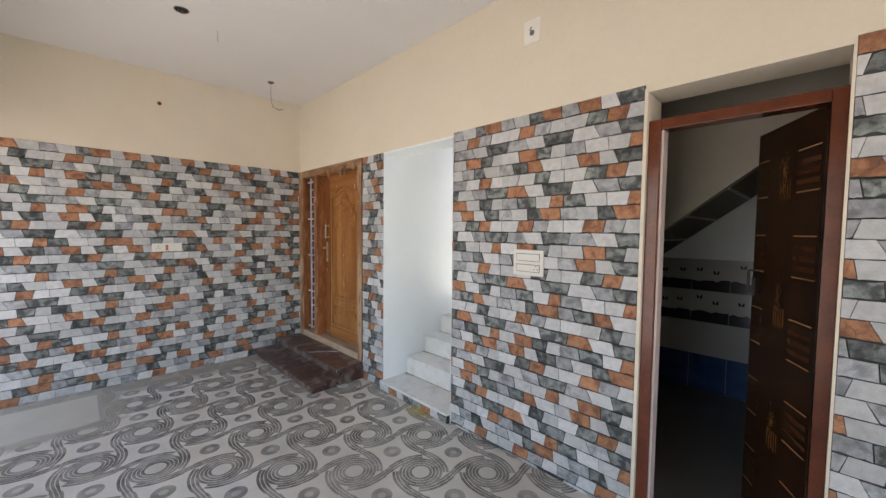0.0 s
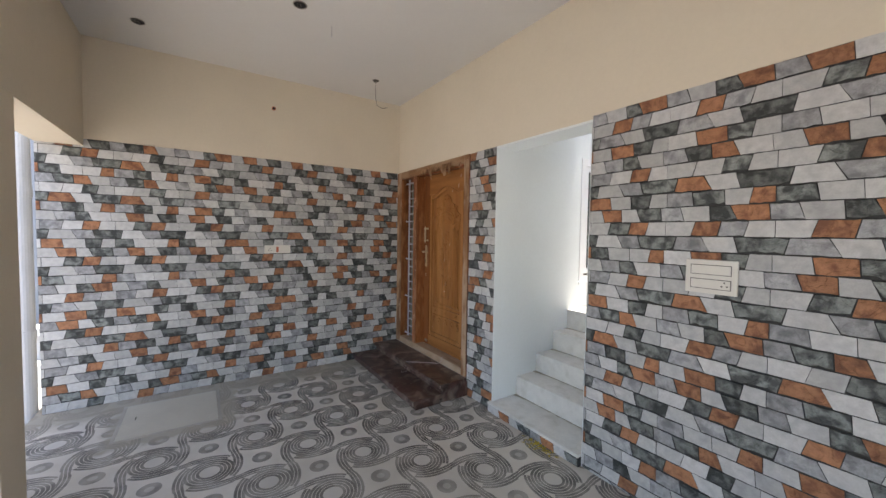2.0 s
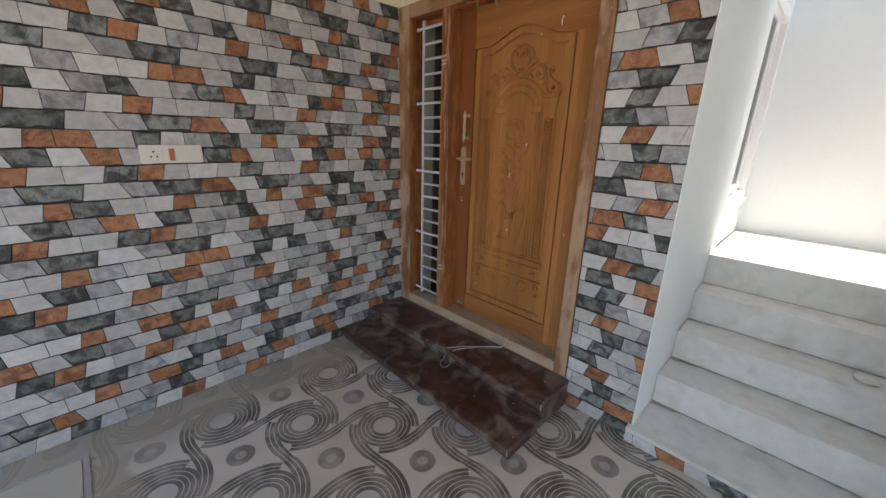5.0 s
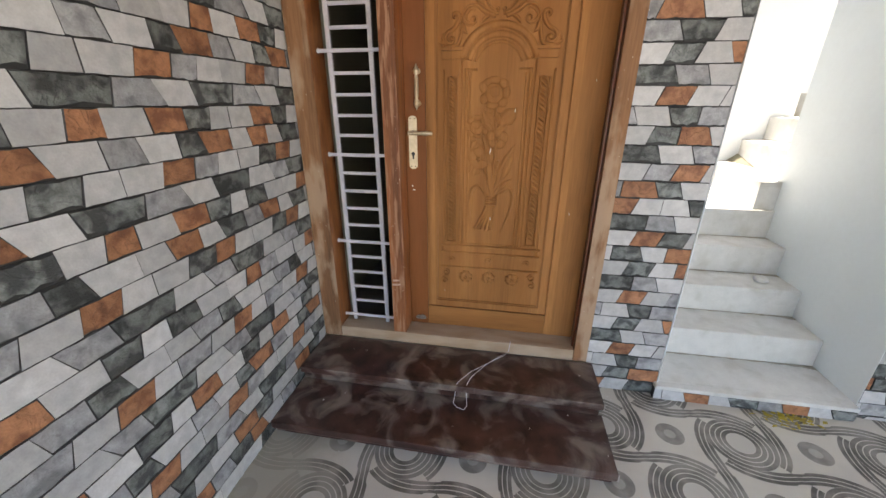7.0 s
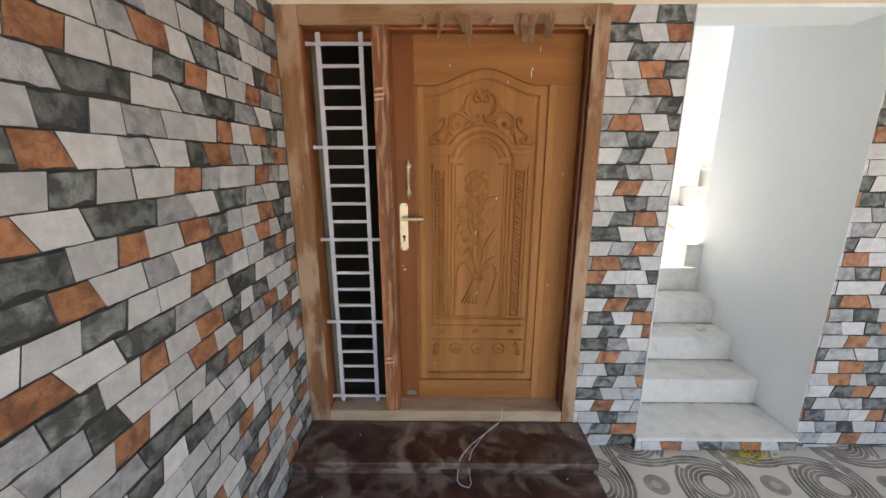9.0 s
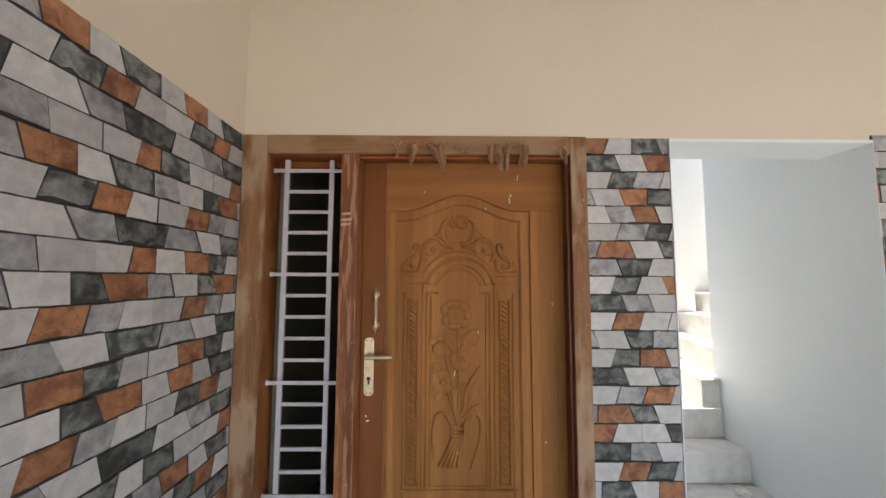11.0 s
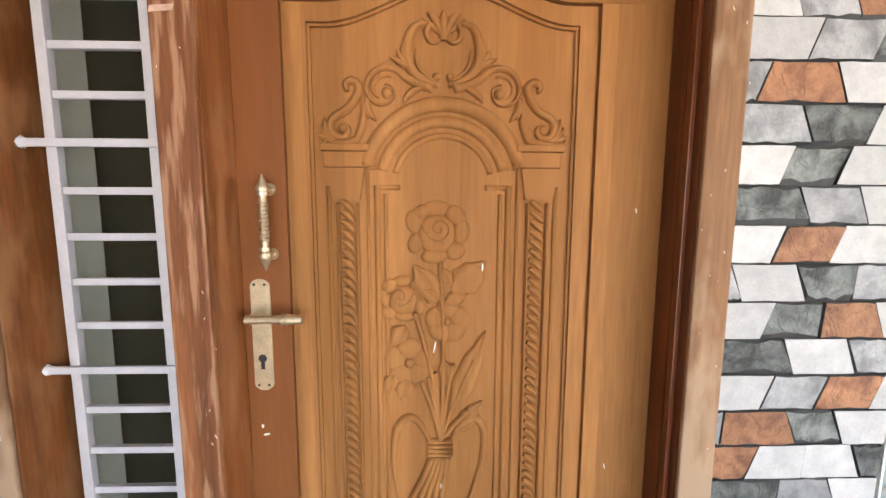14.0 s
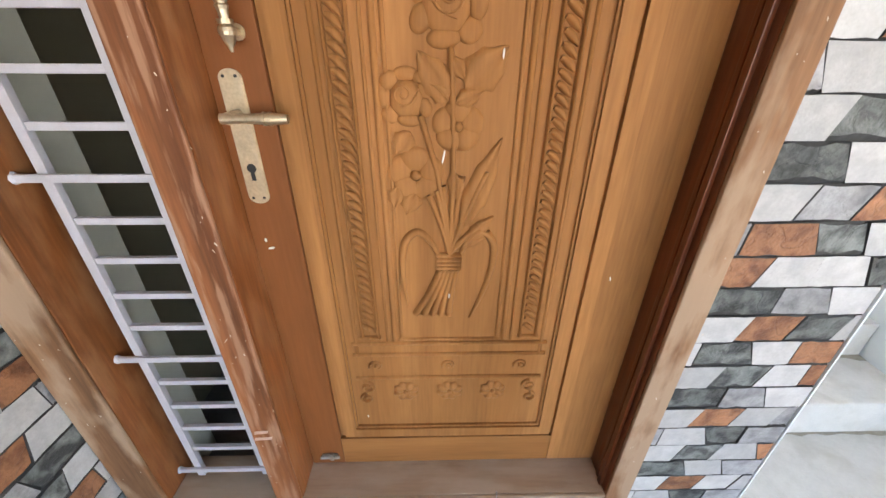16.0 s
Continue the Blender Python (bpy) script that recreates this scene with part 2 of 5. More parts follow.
def floor_material():
    m = bpy.data.materials.new("swirl_floor_tile")
    m.use_nodes = True
    nt = m.node_tree
    nd, ln = nt.nodes, nt.links
    b = nd["Principled BSDF"]
    tc = nd.new("ShaderNodeTexCoord")
    sp = nd.new("ShaderNodeSeparateXYZ")
    ln.new(tc.outputs["Object"], sp.inputs[0])

    def f(op, a, c=None, d=None):
        n = nd.new("ShaderNodeMath")
        n.operation = op
        for i, v in enumerate((a, c, d)):
            if v is None:
                continue
            if isinstance(v, (int, float)):
                n.inputs[i].default_value = v
            else:
                ln.new(v, n.inputs[i])
        return n.outputs[0]

    def smooth(v, lo, hi):
        n = nd.new("ShaderNodeMapRange")
        n.interpolation_type = "SMOOTHSTEP"
        n.inputs[1].default_value, n.inputs[2].default_value = lo, hi
        ln.new(v, n.inputs[0])
        return n.outputs[0]

    # discs on a checkerboard of 0.3 m; bands unwind from each disc to its four neighbours
    S = 0.4275
    x, y = f("ADD", sp.outputs[0], 2.41), f("ADD", sp.outputs[1], -1.395)
    u = f("MULTIPLY", f("ADD", x, y), 0.70711)
    v = f("MULTIPLY", f("SUBTRACT", x, y), 0.70711)
    ul, vl = f("WRAP", u, S / 2, -S / 2), f("WRAP", v, S / 2, -S / 2)
    r = f("SQRT", f("ADD", f("MULTIPLY", ul, ul), f("MULTIPLY", vl, vl)))
    us, vs = f("WRAP", f("ADD", u, S / 2), S / 2, -S / 2), f("WRAP", f("ADD", v, S / 2), S / 2, -S / 2)
    rs = f("SQRT", f("ADD", f("MULTIPLY", us, us), f("MULTIPLY", vs, vs)))
    angle = f("ARCTAN2", f("MULTIPLY", vl, -1.0), ul)
    a = f("FRACT", f("ADD", f("DIVIDE", angle, math.pi / 2), 8.0))

    def lines(d, first, step, n, half):
        total = None
        for i in range(n):
            e = f("SUBTRACT", 1.0, smooth(f("ABSOLUTE", f("SUBTRACT", d, first + step * i)), half - 0.0012, half + 0.0012))
            total = e if total is None else f("MAXIMUM", total, e)
        return total

    def arm(k):
        if k:
            return f("SUBTRACT", r, f("ADD", f("MULTIPLY", a, 0.30), 0.212))
        return f("SUBTRACT", r, f("ADD", f("MULTIPLY", f("MULTIPLY", f("MULTIPLY", a, a), a), 0.062), 0.150))
    rings = lines(r, 0.0655, 0.0215, 4, 0.0092)
    outside = smooth(r, 0.138, 0.142)
    bands = f("MAXIMUM", lines(arm(0), -0.0215, 0.0215, 3, 0.0090), f("MULTIPLY", lines(arm(1), -0.0215, 0.0215, 3, 0.0090), f("SUBTRACT", 1.0, smooth(a, 0.15, 0.16))))
    bands = f("MULTIPLY", f("MULTIPLY", bands, outside), smooth(rs, 0.066, 0.070))
    small = f("SUBTRACT", 1.0, smooth(rs, 0.060, 0.063))
    core = f("SUBTRACT", 1.0, smooth(r, 0.050, 0.054))
    dot = f("SUBTRACT", 1.0, smooth(rs, 0.022, 0.028))
    ink = f("MAXIMUM", rings, bands)
    pale = f("MAXIMUM", lines(r, 0.07625, 0.0215, 3, 0.0018), f("MULTIPLY", f("MULTIPLY", lines(arm(0), -0.01075, 0.0215, 2, 0.0018), outside), smooth(rs, 0.066, 0.070)))
    n1 = nd.new("ShaderNodeTexNoise")
    n1.inputs["Scale"].default_value, n1.inputs["Detail"].default_value = 1.3, 7.0
    n2 = nd.new("ShaderNodeTexNoise")
    n2.inputs["Scale"].default_value, n2.inputs["Detail"].default_value = 130.0, 3.0
    n3 = nd.new("ShaderNodeTexNoise")
    n3.inputs["Scale"].default_value, n3.inputs["Detail"].default_value = 9.0, 6.0
    for n in (n1, n2, n3):
        ln.new(tc.outputs["Object"], n.inputs["Vector"])

    def mixc(fac, a, c):
        n = nd.new("ShaderNodeMix")
        n.data_type = "RGBA"
        if isinstance(fac, float):
            n.inputs[0].default_value = fac
        else:
            ln.new(fac, n.inputs[0])
        for i, v in ((6, a), (7, c)):
            if isinstance(v, tuple):
                n.inputs[i].default_value = (*v, 1)
            else:
                ln.new(v, n.inputs[i])
        return n.outputs[2]

    base = mixc(n3.outputs[0], (0.50, 0.465, 0.41), (0.63, 0.59, 0.52))
    inkc = mixc(smooth(n3.outputs[0], 0.36, 0.64), (0.060, 0.054, 0.047), (0.24, 0.222, 0.195))
    col = mixc(f("MULTIPLY", small, 0.75), base, inkc)
    col = mixc(f("MULTIPLY", dot, 0.45), col, base)
    col = mixc(f("MULTIPLY", core, 0.35), col, (0.44, 0.43, 0.41))
    col = mixc(f("MULTIPLY", ink, 0.92), col, inkc)
    col = mixc(f("MULTIPLY", f("MULTIPLY", pale, n3.outputs[0]), 1.6), col, (0.64, 0.60, 0.52))
    wallside = f("SUBTRACT", 1.0, smooth(f("ADD", sp.outputs[0], f("MULTIPLY", n3.outputs[0], -0.35)), -4.55, -4.28))
    lid = f("SUBTRACT", 1.0, smooth(f("ADD", f("MAXIMUM", f("ABSOLUTE", f("ADD", sp.outputs[0], 4.06)), f("ABSOLUTE", f("ADD", sp.outputs[1], 0.02))), f("MULTIPLY", n3.outputs[0], 0.22)), 0.50, 0.60))
    dust = f("MAXIMUM", smooth(n1.outputs[0], 0.46, 0.72), f("MULTIPLY", f("MAXIMUM", wallside, lid), 2.0))
    dust = f("MINIMUM", dust, 2.0)
    col = mixc(f("MULTIPLY", dust, 0.42), col, (0.33, 0.30, 0.24))
    ln.new(col, b.inputs["Base Color"])
    ln.new(f("ADD", f("MULTIPLY", dust, 0.25), f("ADD", f("MULTIPLY", n2.outputs[0], 0.12), 0.26)), b.inputs["Roughness"])
    # thin joints between the tiles
    jx = f("ABSOLUTE", f("WRAP", f("ADD", x, 0.15), 0.15, -0.15))
    jy = f("ABSOLUTE", f("WRAP", f("ADD", y, 0.15), 0.15, -0.15))
    joint = f("SUBTRACT", 1.0, smooth(f("MINIMUM", jx, jy), 0.0006, 0.0014))
    hgt = f("SUBTRACT", f("ADD", f("MULTIPLY", ink, -0.6), f("MULTIPLY", n2.outputs[0], 0.35)), joint)
    bp = nd.new("ShaderNodeBump")
    bp.inputs["Strength"].default_value, bp.inputs["Distance"].default_value = 0.5, 0.0025
    ln.new(hgt, bp.inputs["Height"])
    ln.new(bp.outputs[0], b.inputs["Normal"])
    return m


FLOOR = floor_material()


# ---- building helpers ----
def link(name, bm, materials, parent=None, label="", smooth=False):
    me = bpy.data.meshes.new(name)
    bm.normal_update()
    bm.to_mesh(me)
    bm.free()
    for m in materials if isinstance(materials, (list, tuple)) else [materials]:
        me.materials.append(m)
    if smooth:
        for p in me.polygons:
            p.use_smooth = True
    ob = new(name, me)
    if parent:
        ob.parent = parent
    if label:
        ob["label"] = label
    return ob


def part(name, bm, material, parent, label="", smooth=False):
    return link(name, bm, material, parent, label, smooth)


def box(bm, x0, x1, y0, y1, z0, z1, bevel=0.0, index=0):
    vs = bmesh.ops.create_cube(bm, size=1.0)["verts"]
    for v in vs:
        v.co = Vector(((x0 + x1) / 2 + v.co.x * (x1 - x0), (y0 + y1) / 2 + v.co.y * (y1 - y0), (z0 + z1) / 2 + v.co.z * (z1 - z0)))
    faces = {f for v in vs for f in v.link_faces}
    for f in faces:
        f.material_index = index
    if bevel:
        edges = list({e for v in vs for e in v.link_edges})
        bmesh.ops.bevel(bm, geom=edges, offset=bevel, segments=2, profile=0.6, affect="EDGES")
    return bm


def boxes(*args, bevel=0.0):
    bm = bmesh.new()
    for a in args:
        box(bm, *a, bevel=bevel)
    return bm


def prism(bm, pts, axis, lo, hi):
    """A polygon of 2D points pushed from lo to hi along an axis (x: points are y,z; y: x,z; z: x,y)."""
    def at(p, d):
        return {"x": (d, p[0], p[1]), "y": (p[0], d, p[1]), "z": (p[0], p[1], d)}[axis]
    a = [bm.verts.new(at(p, lo)) for p in pts]
    c = [bm.verts.new(at(p, hi)) for p in pts]
    n = len(pts)
    bm.faces.new(a)
    bm.faces.new(c[::-1])
    for i in range(n):
        bm.faces.new((a[i], c[i], c[(i + 1) % n], a[(i + 1) % n]))
    bmesh.ops.recalc_face_normals(bm, faces=bm.faces)
    return bm


def rod(bm, a, c, r, n=10, r2=None):
    a, c = Vector(a), Vector(c)
    d = c - a
    m = Matrix.Translation((a + c) / 2) @ d.to_track_quat("Z", "Y").to_matrix().to_4x4()
    bmesh.ops.create_cone(bm, cap_ends=True, segments=n, radius1=r, radius2=r if r2 is None else r2, depth=d.length, matrix=m)
    return bm


def tube(bm, pts, r, n=6):
    """A round tube along points."""
    rings = []
    pts = [Vector(p) for p in pts]
    for i, p in enumerate(pts):
        d = (pts[min(i + 1, len(pts) - 1)] - pts[max(i - 1, 0)]).normalized()
        q = d.to_track_quat("Z", "Y")
        rings.append([bm.verts.new(p + q @ Vector((r * math.cos(k * math.tau / n), r * math.sin(k * math.tau / n), 0))) for k in range(n)])
    for a, c in zip(rings, rings[1:]):
        for k in range(n):
            bm.faces.new((a[k], a[(k + 1) % n], c[(k + 1) % n], c[k]))
    bm.faces.new(rings[0][::-1])
    bm.faces.new(rings[-1])
    return bm


def structure(name, bm, material, label, category, smooth=False):
    return tagged(link(name, bm, material, smooth=smooth), label, category, kind="structure")


# ---- the porch ----
WX, NY, TOP = -4.562, 2.260, 2.285          # faces of the stone facing and its upper edge
CEILING = 3.14
structure("ground", boxes((-400, 400, -400, 400, -0.30, -0.06)), GROUND, "pale dusty ground round the house", "ground")
structure("floor", boxes((-4.79, 3.2, -1.0, 2.275, -0.055, 0.0)), FLOOR, "grey patterned parking tiles with swirls and discs, dusty", "floor")
structure("ceiling", boxes((-4.79, 3.3, -1.0, 2.49, CEILING, CEILING + 0.14)), CEIL, "plain off-white painted slab ceiling", "ceiling")
wall_west = structure("wall_west", boxes((-4.79, -4.575, -0.95, 2.49, -0.055, CEILING - 0.001)), CREAM, "cream plastered wall, faced with stone tiles below", "wall")
bm = boxes((-4.574, 3.2, 2.275, 2.488, TOP + 0.002, CEILING - 0.002), (-3.072, -2.700, 2.275, 2.488, -0.05, TOP), (-1.788, -0.43, 2.275, 2.488, -0.05, TOP),
           (0.297, 3.2, 2.275, 2.488, -0.05, TOP))
wall_north = structure("wall_north", bm, CREAM, "cream plastered wall with three openings, stone tiles below", "wall")
# Unseen end of the porch: beam and wall stub added to trim its light.
structure("beam_east_added", boxes((3.201, 3.3, -0.949, 2.49, 2.45, CEILING - 0.001)), CREAM, "unseen cream plastered beam added to limit light from the open end of the porch", "beam")
structure("wall_east_added", boxes((3.201, 3.3, 1.95, 2.49, -0.055, 2.449)), CREAM, "unseen cream plastered wall stub added to cut grazing light beside the open end", "wall")
# Unseen wall, added to narrow the south opening and dim the porch's east side.
structure("wall_south_added", boxes((0.25, 3.2, -0.949, -0.67, 0.0005, 2.2245)), CREAM, "unseen plain cream wall added to narrow the light from the south", "wall")
structure("beam_south", boxes((-4.574, 3.2, -0.949, -0.66, 2.225, CEILING - 0.002)), CREAM, "cream plastered beam over the open side", "beam")
structure("pillar_south", boxes((-3.16, -2.86, -0.955, -0.65, -0.001, 2.224), (-3.16, -2.86, -0.955, -0.65, 2.226, CEILING - 0.003), bevel=0.004), CREAM, "cream plastered square pillar between two openings", "pillar")

# the stairwell, the hall behind the door and the washroom
structure("wall_stair_left", boxes((-2.7000, -2.695, 2.259, 2.489, 0.0, TOP - 0.001), (-2.90, -2.695, 2.489, 3.395, 0.0, 4.8)), WHITE, "bluish white plastered stairwell wall", "wall")
structure("wall_stair_right", boxes((-1.7905, -1.7885, 2.2606, 2.489, 0.0, TOP - 0.001), (-1.79, -1.66, 2.489, 3.31, 0.0, 4.8)), WHITE, "bluish white plastered wall between stair and washroom", "wall")
structure("trim_stair_head", boxes((-2.694, -1.791, 2.262, 2.489, TOP - 0.016, TOP - 0.001)), WHITE, "white painted underside of the stair opening", "trim")
WZ0, WZ1, WY0, WY1 = 1.065, 2.33, 3.42, 4.22
structure("wall_stair_window", boxes((-2.90, -2.712, 3.395, WY0, 0.0, 4.8), (-2.90, -2.712, WY1, 4.27, 0.0, 4.8), (-2.90, -2.712, WY0, WY1, 0.0, WZ0), (-2.90, -2.712, WY0, WY1, WZ1, 4.8)), WHITE,
          "white plastered wall round the landing window", "wall")
structure("wall_stair_back", boxes((-2.90, -1.225, 4.27, 4.4695, 0.0, 4.8), (-2.90, 2.6, 4.47, 4.62, 0.0, 4.8)), WHITE, "white plastered wall at the back of the stair", "wall")
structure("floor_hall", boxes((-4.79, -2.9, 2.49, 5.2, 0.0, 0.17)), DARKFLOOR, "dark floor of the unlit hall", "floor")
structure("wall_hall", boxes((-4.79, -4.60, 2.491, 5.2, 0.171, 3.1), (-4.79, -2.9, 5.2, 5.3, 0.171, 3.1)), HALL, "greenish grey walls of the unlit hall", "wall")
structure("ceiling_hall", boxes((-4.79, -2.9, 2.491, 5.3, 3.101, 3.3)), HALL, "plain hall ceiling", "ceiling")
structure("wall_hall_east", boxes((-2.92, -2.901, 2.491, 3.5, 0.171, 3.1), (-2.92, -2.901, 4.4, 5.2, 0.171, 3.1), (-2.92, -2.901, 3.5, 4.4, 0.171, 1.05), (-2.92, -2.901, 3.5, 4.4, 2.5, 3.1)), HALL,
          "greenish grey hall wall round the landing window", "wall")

# stair: five risers to the landing, then winders that turn behind the wall
EDGE = (2.225, 2.545, 2.795, 3.03, 3.235)
RISE = (0.085, 0.253, 0.423, 0.606, 0.795)
stair = tagged(new("staircase"), "white plastered concrete stair with worn dusty treads", "staircase", kind="structure")
for i in range(5):
    back = EDGE[i + 1] + 0.02 if i < 4 else 4.269
    bm = bmesh.new()
    if i == 4:
        box(bm, -2.694, -1.791, EDGE[i], 3.395, 0.43, RISE[i], bevel=0.006)
        box(bm, -2.711, -1.0, 3.395, 4.269, 0.64, RISE[i])
    elif i == 0:
        box(bm, -2.715, -1.795, EDGE[i], 2.272, RISE[i] - 0.022, RISE[i], bevel=0.004)
        box(bm, -2.694, -1.791, 2.272, back, 0.0, RISE[i], bevel=0.002)
    else:
        box(bm, -2.694, -1.791, EDGE[i], back, RISE[i - 1] - 0.03, RISE[i], bevel=0.007)
    part("step", bm, STEPWHITE, stair)
STEPDUST = mat("grey_brown_dust", (0.40, 0.37, 0.30), 0.95, 0.2, 30, 120, 0.5)
r = random.Random(14)
for i in range(4):
    # dirt swept against the riser behind each tread, widest at its ends
    back, z = EDGE[i + 1] - 0.0005, RISE[i] + 0.0006
    n = 26
    xs = [-2.69 + 0.895 * k / n for k in range(n + 1)]
    edge = [back - 0.006 - 0.030 * abs(2 * k / n - 1) ** 5 - 0.014 * r.random() ** 2 for k in range(n + 1)]
    bm = bmesh.new()
    prism(bm, [(xs[0], back), (xs[-1], back)] + [(x, y) for x, y in zip(xs[::-1], edge[::-1])], "z", z, z + 0.0016)
    part("dust_drift", bm, STEPDUST, stair, "grey brown dust along the riser")
bm = bmesh.new()
prism(bm, [(-1.792, 3.255), (-1.915, 3.255), (-1.79, 4.268), (-1.40, 4.268), (-1.40, 3.312), (-1.792, 3.312)], "z", 0.796, 0.98)
part("step", bm, STEPWHITE, stair)
bm = bmesh.new()
prism(bm, [(-1.735, 3.312), (-1.56, 4.268), (-1.10, 4.268), (-1.10, 3.312)], "z", 0.981, 1.165)
part("step", bm, STEPWHITE, stair)
for i in range(9):
    x = -1.40 + 0.235 * i  # upper flight
    part("step", boxes((x, x + 0.26, 3.313, 4.268 if x < -1.2 else 4.466, 1.11 + 0.185 * i, 1.35 + 0.185 * i), bevel=0.005), STEPWHITE, stair)
bm = bmesh.new()
prism(bm, [(-1.659, 0.716), (0.799, 2.651), (0.799, 2.90), (-1.659, 0.966)], "y", 3.312, 4.467)
# Underside takes the same darkened colour, though the steps are white.
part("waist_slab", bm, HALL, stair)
bm = bmesh.new()
prism(bm, [(-1.659, 0.72), (0.799, 2.656), (0.799, 4.8), (-1.659, 4.8)], "y", 3.245, 3.3105)
# Porch cream darkened here: the washroom's dimness is put into the colour.
structure("wall_over_washroom", bm, mat("darkened_cream_plaster", (0.46, 0.425, 0.34), 0.85, 0.04, 2.2, 45, 0.12), "cream plastered wall above the sloping stair soffit", "wall")
structure("ceiling_stair", boxes((-2.90, -1.66, 2.491, 3.31, CEILING, CEILING + 0.14)), CEIL, "white slab over the lower steps", "ceiling")
structure("ceiling_washroom", boxes((-1.659, 0.95, 2.491, 3.311, CEILING, CEILING + 0.1)), CREAM, "plain washroom ceiling", "ceiling")
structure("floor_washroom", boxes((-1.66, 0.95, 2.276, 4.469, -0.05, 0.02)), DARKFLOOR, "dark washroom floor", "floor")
structure("wall_washroom_east", boxes((0.80, 0.95, 2.489, 4.469, 0.021, CEILING - 0.001)), CREAM, "plain washroom wall", "wall")

# ---- stone facing: courses of slanted stones ----
ROW, TILE = 0.0762, 0.455                     # height of a course, width of a tile of four courses
rng = random.Random(11)
# joints of the four courses of a tile, as (upper, lower) distance from its left side
JOINTS = (((-0.025, -0.018), (0.074, 0.096), (0.202, 0.208), (0.286, 0.315)), ((0.0, 0.001), (0.140, 0.121), (0.255, 0.241), (0.364, 0.346)),
          ((-0.148, -0.128), (0.054, 0.039), (0.176, 0.214)), ((0.0, 0.002), (0.122, 0.134), (0.259, 0.264), (0.375, 0.361)))
# the printed designs: pale, grey, dark and orange stones, course by course
DESIGNS = ("gwdo wogw dgw wodw", "gdow wwdw dow gdwo", "wgdw gwow dwg owdw", "wowd wdow dwg dwwo", "gowd wdow dwg gwwo")


def course(i, length, origin, cells):
    """The stones of course i: colour, lower and upper start, lower and upper end; cells: the design of each tile."""
    joints = JOINTS[i % 4]
    line = []
    for k in range(-1, int(length / TILE) + 3):
        colours = DESIGNS[cells(k, i // 4)].split()[i % 4]
        x0 = origin + TILE * k
        for n, (top, low) in enumerate(joints):
            e = rng.uniform(-0.005, 0.005)
            line.append((colours[n], (x0 + low + e, x0 + top + e)))
    out = []
    for (c, lo), (_, hi) in zip(line, line[1:]):
        if max(hi) < 0.004 or min(lo) > length - 0.004:
            continue
        lo = tuple(min(length, max(0.0, v)) for v in lo)
        hi = tuple(min(length, max(0.0, v)) for v in hi)
        if max(hi[0] - lo[0], hi[1] - lo[1]) < 0.008:
            continue
        if hi[0] <= lo[0] + 0.003 or hi[1] <= lo[1] + 0.003:
            lo, hi = (min(lo),) * 2, (max(hi),) * 2
        out.append((c, lo, hi))
    return out


def designs(seed, *columns):
    """Which design a tile has: the columns given, then any."""
    def pick(k, j):
        if 0 <= k < len(columns) and j < len(columns[k]):
            return int(columns[k][j])
        return random.Random(seed * 7919 + k * 131 + j * 17).randrange(5)
    return pick


CUTS = 6                                      # points along a stone's uneven lower edge


def stone_verts(lo, hi, h, out, c):
    """One stone: back outline, then a smaller proud front; uneven lower and upper bevels take the printed shading."""
    q = random.Random(round((lo[0] + 3 * hi[1] + 7 * hi[0] + 11 * lo[1] + out) * 1e4))
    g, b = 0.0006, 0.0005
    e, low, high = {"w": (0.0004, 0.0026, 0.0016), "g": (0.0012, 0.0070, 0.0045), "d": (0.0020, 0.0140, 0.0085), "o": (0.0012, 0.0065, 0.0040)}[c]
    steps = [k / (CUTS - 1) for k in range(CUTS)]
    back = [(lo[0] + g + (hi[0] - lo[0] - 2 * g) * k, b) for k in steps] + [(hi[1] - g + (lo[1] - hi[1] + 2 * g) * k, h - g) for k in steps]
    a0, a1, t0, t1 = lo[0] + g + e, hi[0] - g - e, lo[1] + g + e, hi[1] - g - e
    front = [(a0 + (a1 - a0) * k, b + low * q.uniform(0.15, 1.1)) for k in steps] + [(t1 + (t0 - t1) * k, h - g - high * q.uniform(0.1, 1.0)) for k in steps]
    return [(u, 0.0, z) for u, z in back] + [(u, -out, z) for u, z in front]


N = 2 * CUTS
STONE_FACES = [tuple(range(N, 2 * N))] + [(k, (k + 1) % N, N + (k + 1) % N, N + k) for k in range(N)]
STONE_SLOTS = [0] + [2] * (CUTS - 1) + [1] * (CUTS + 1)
STONE_MESH = {}


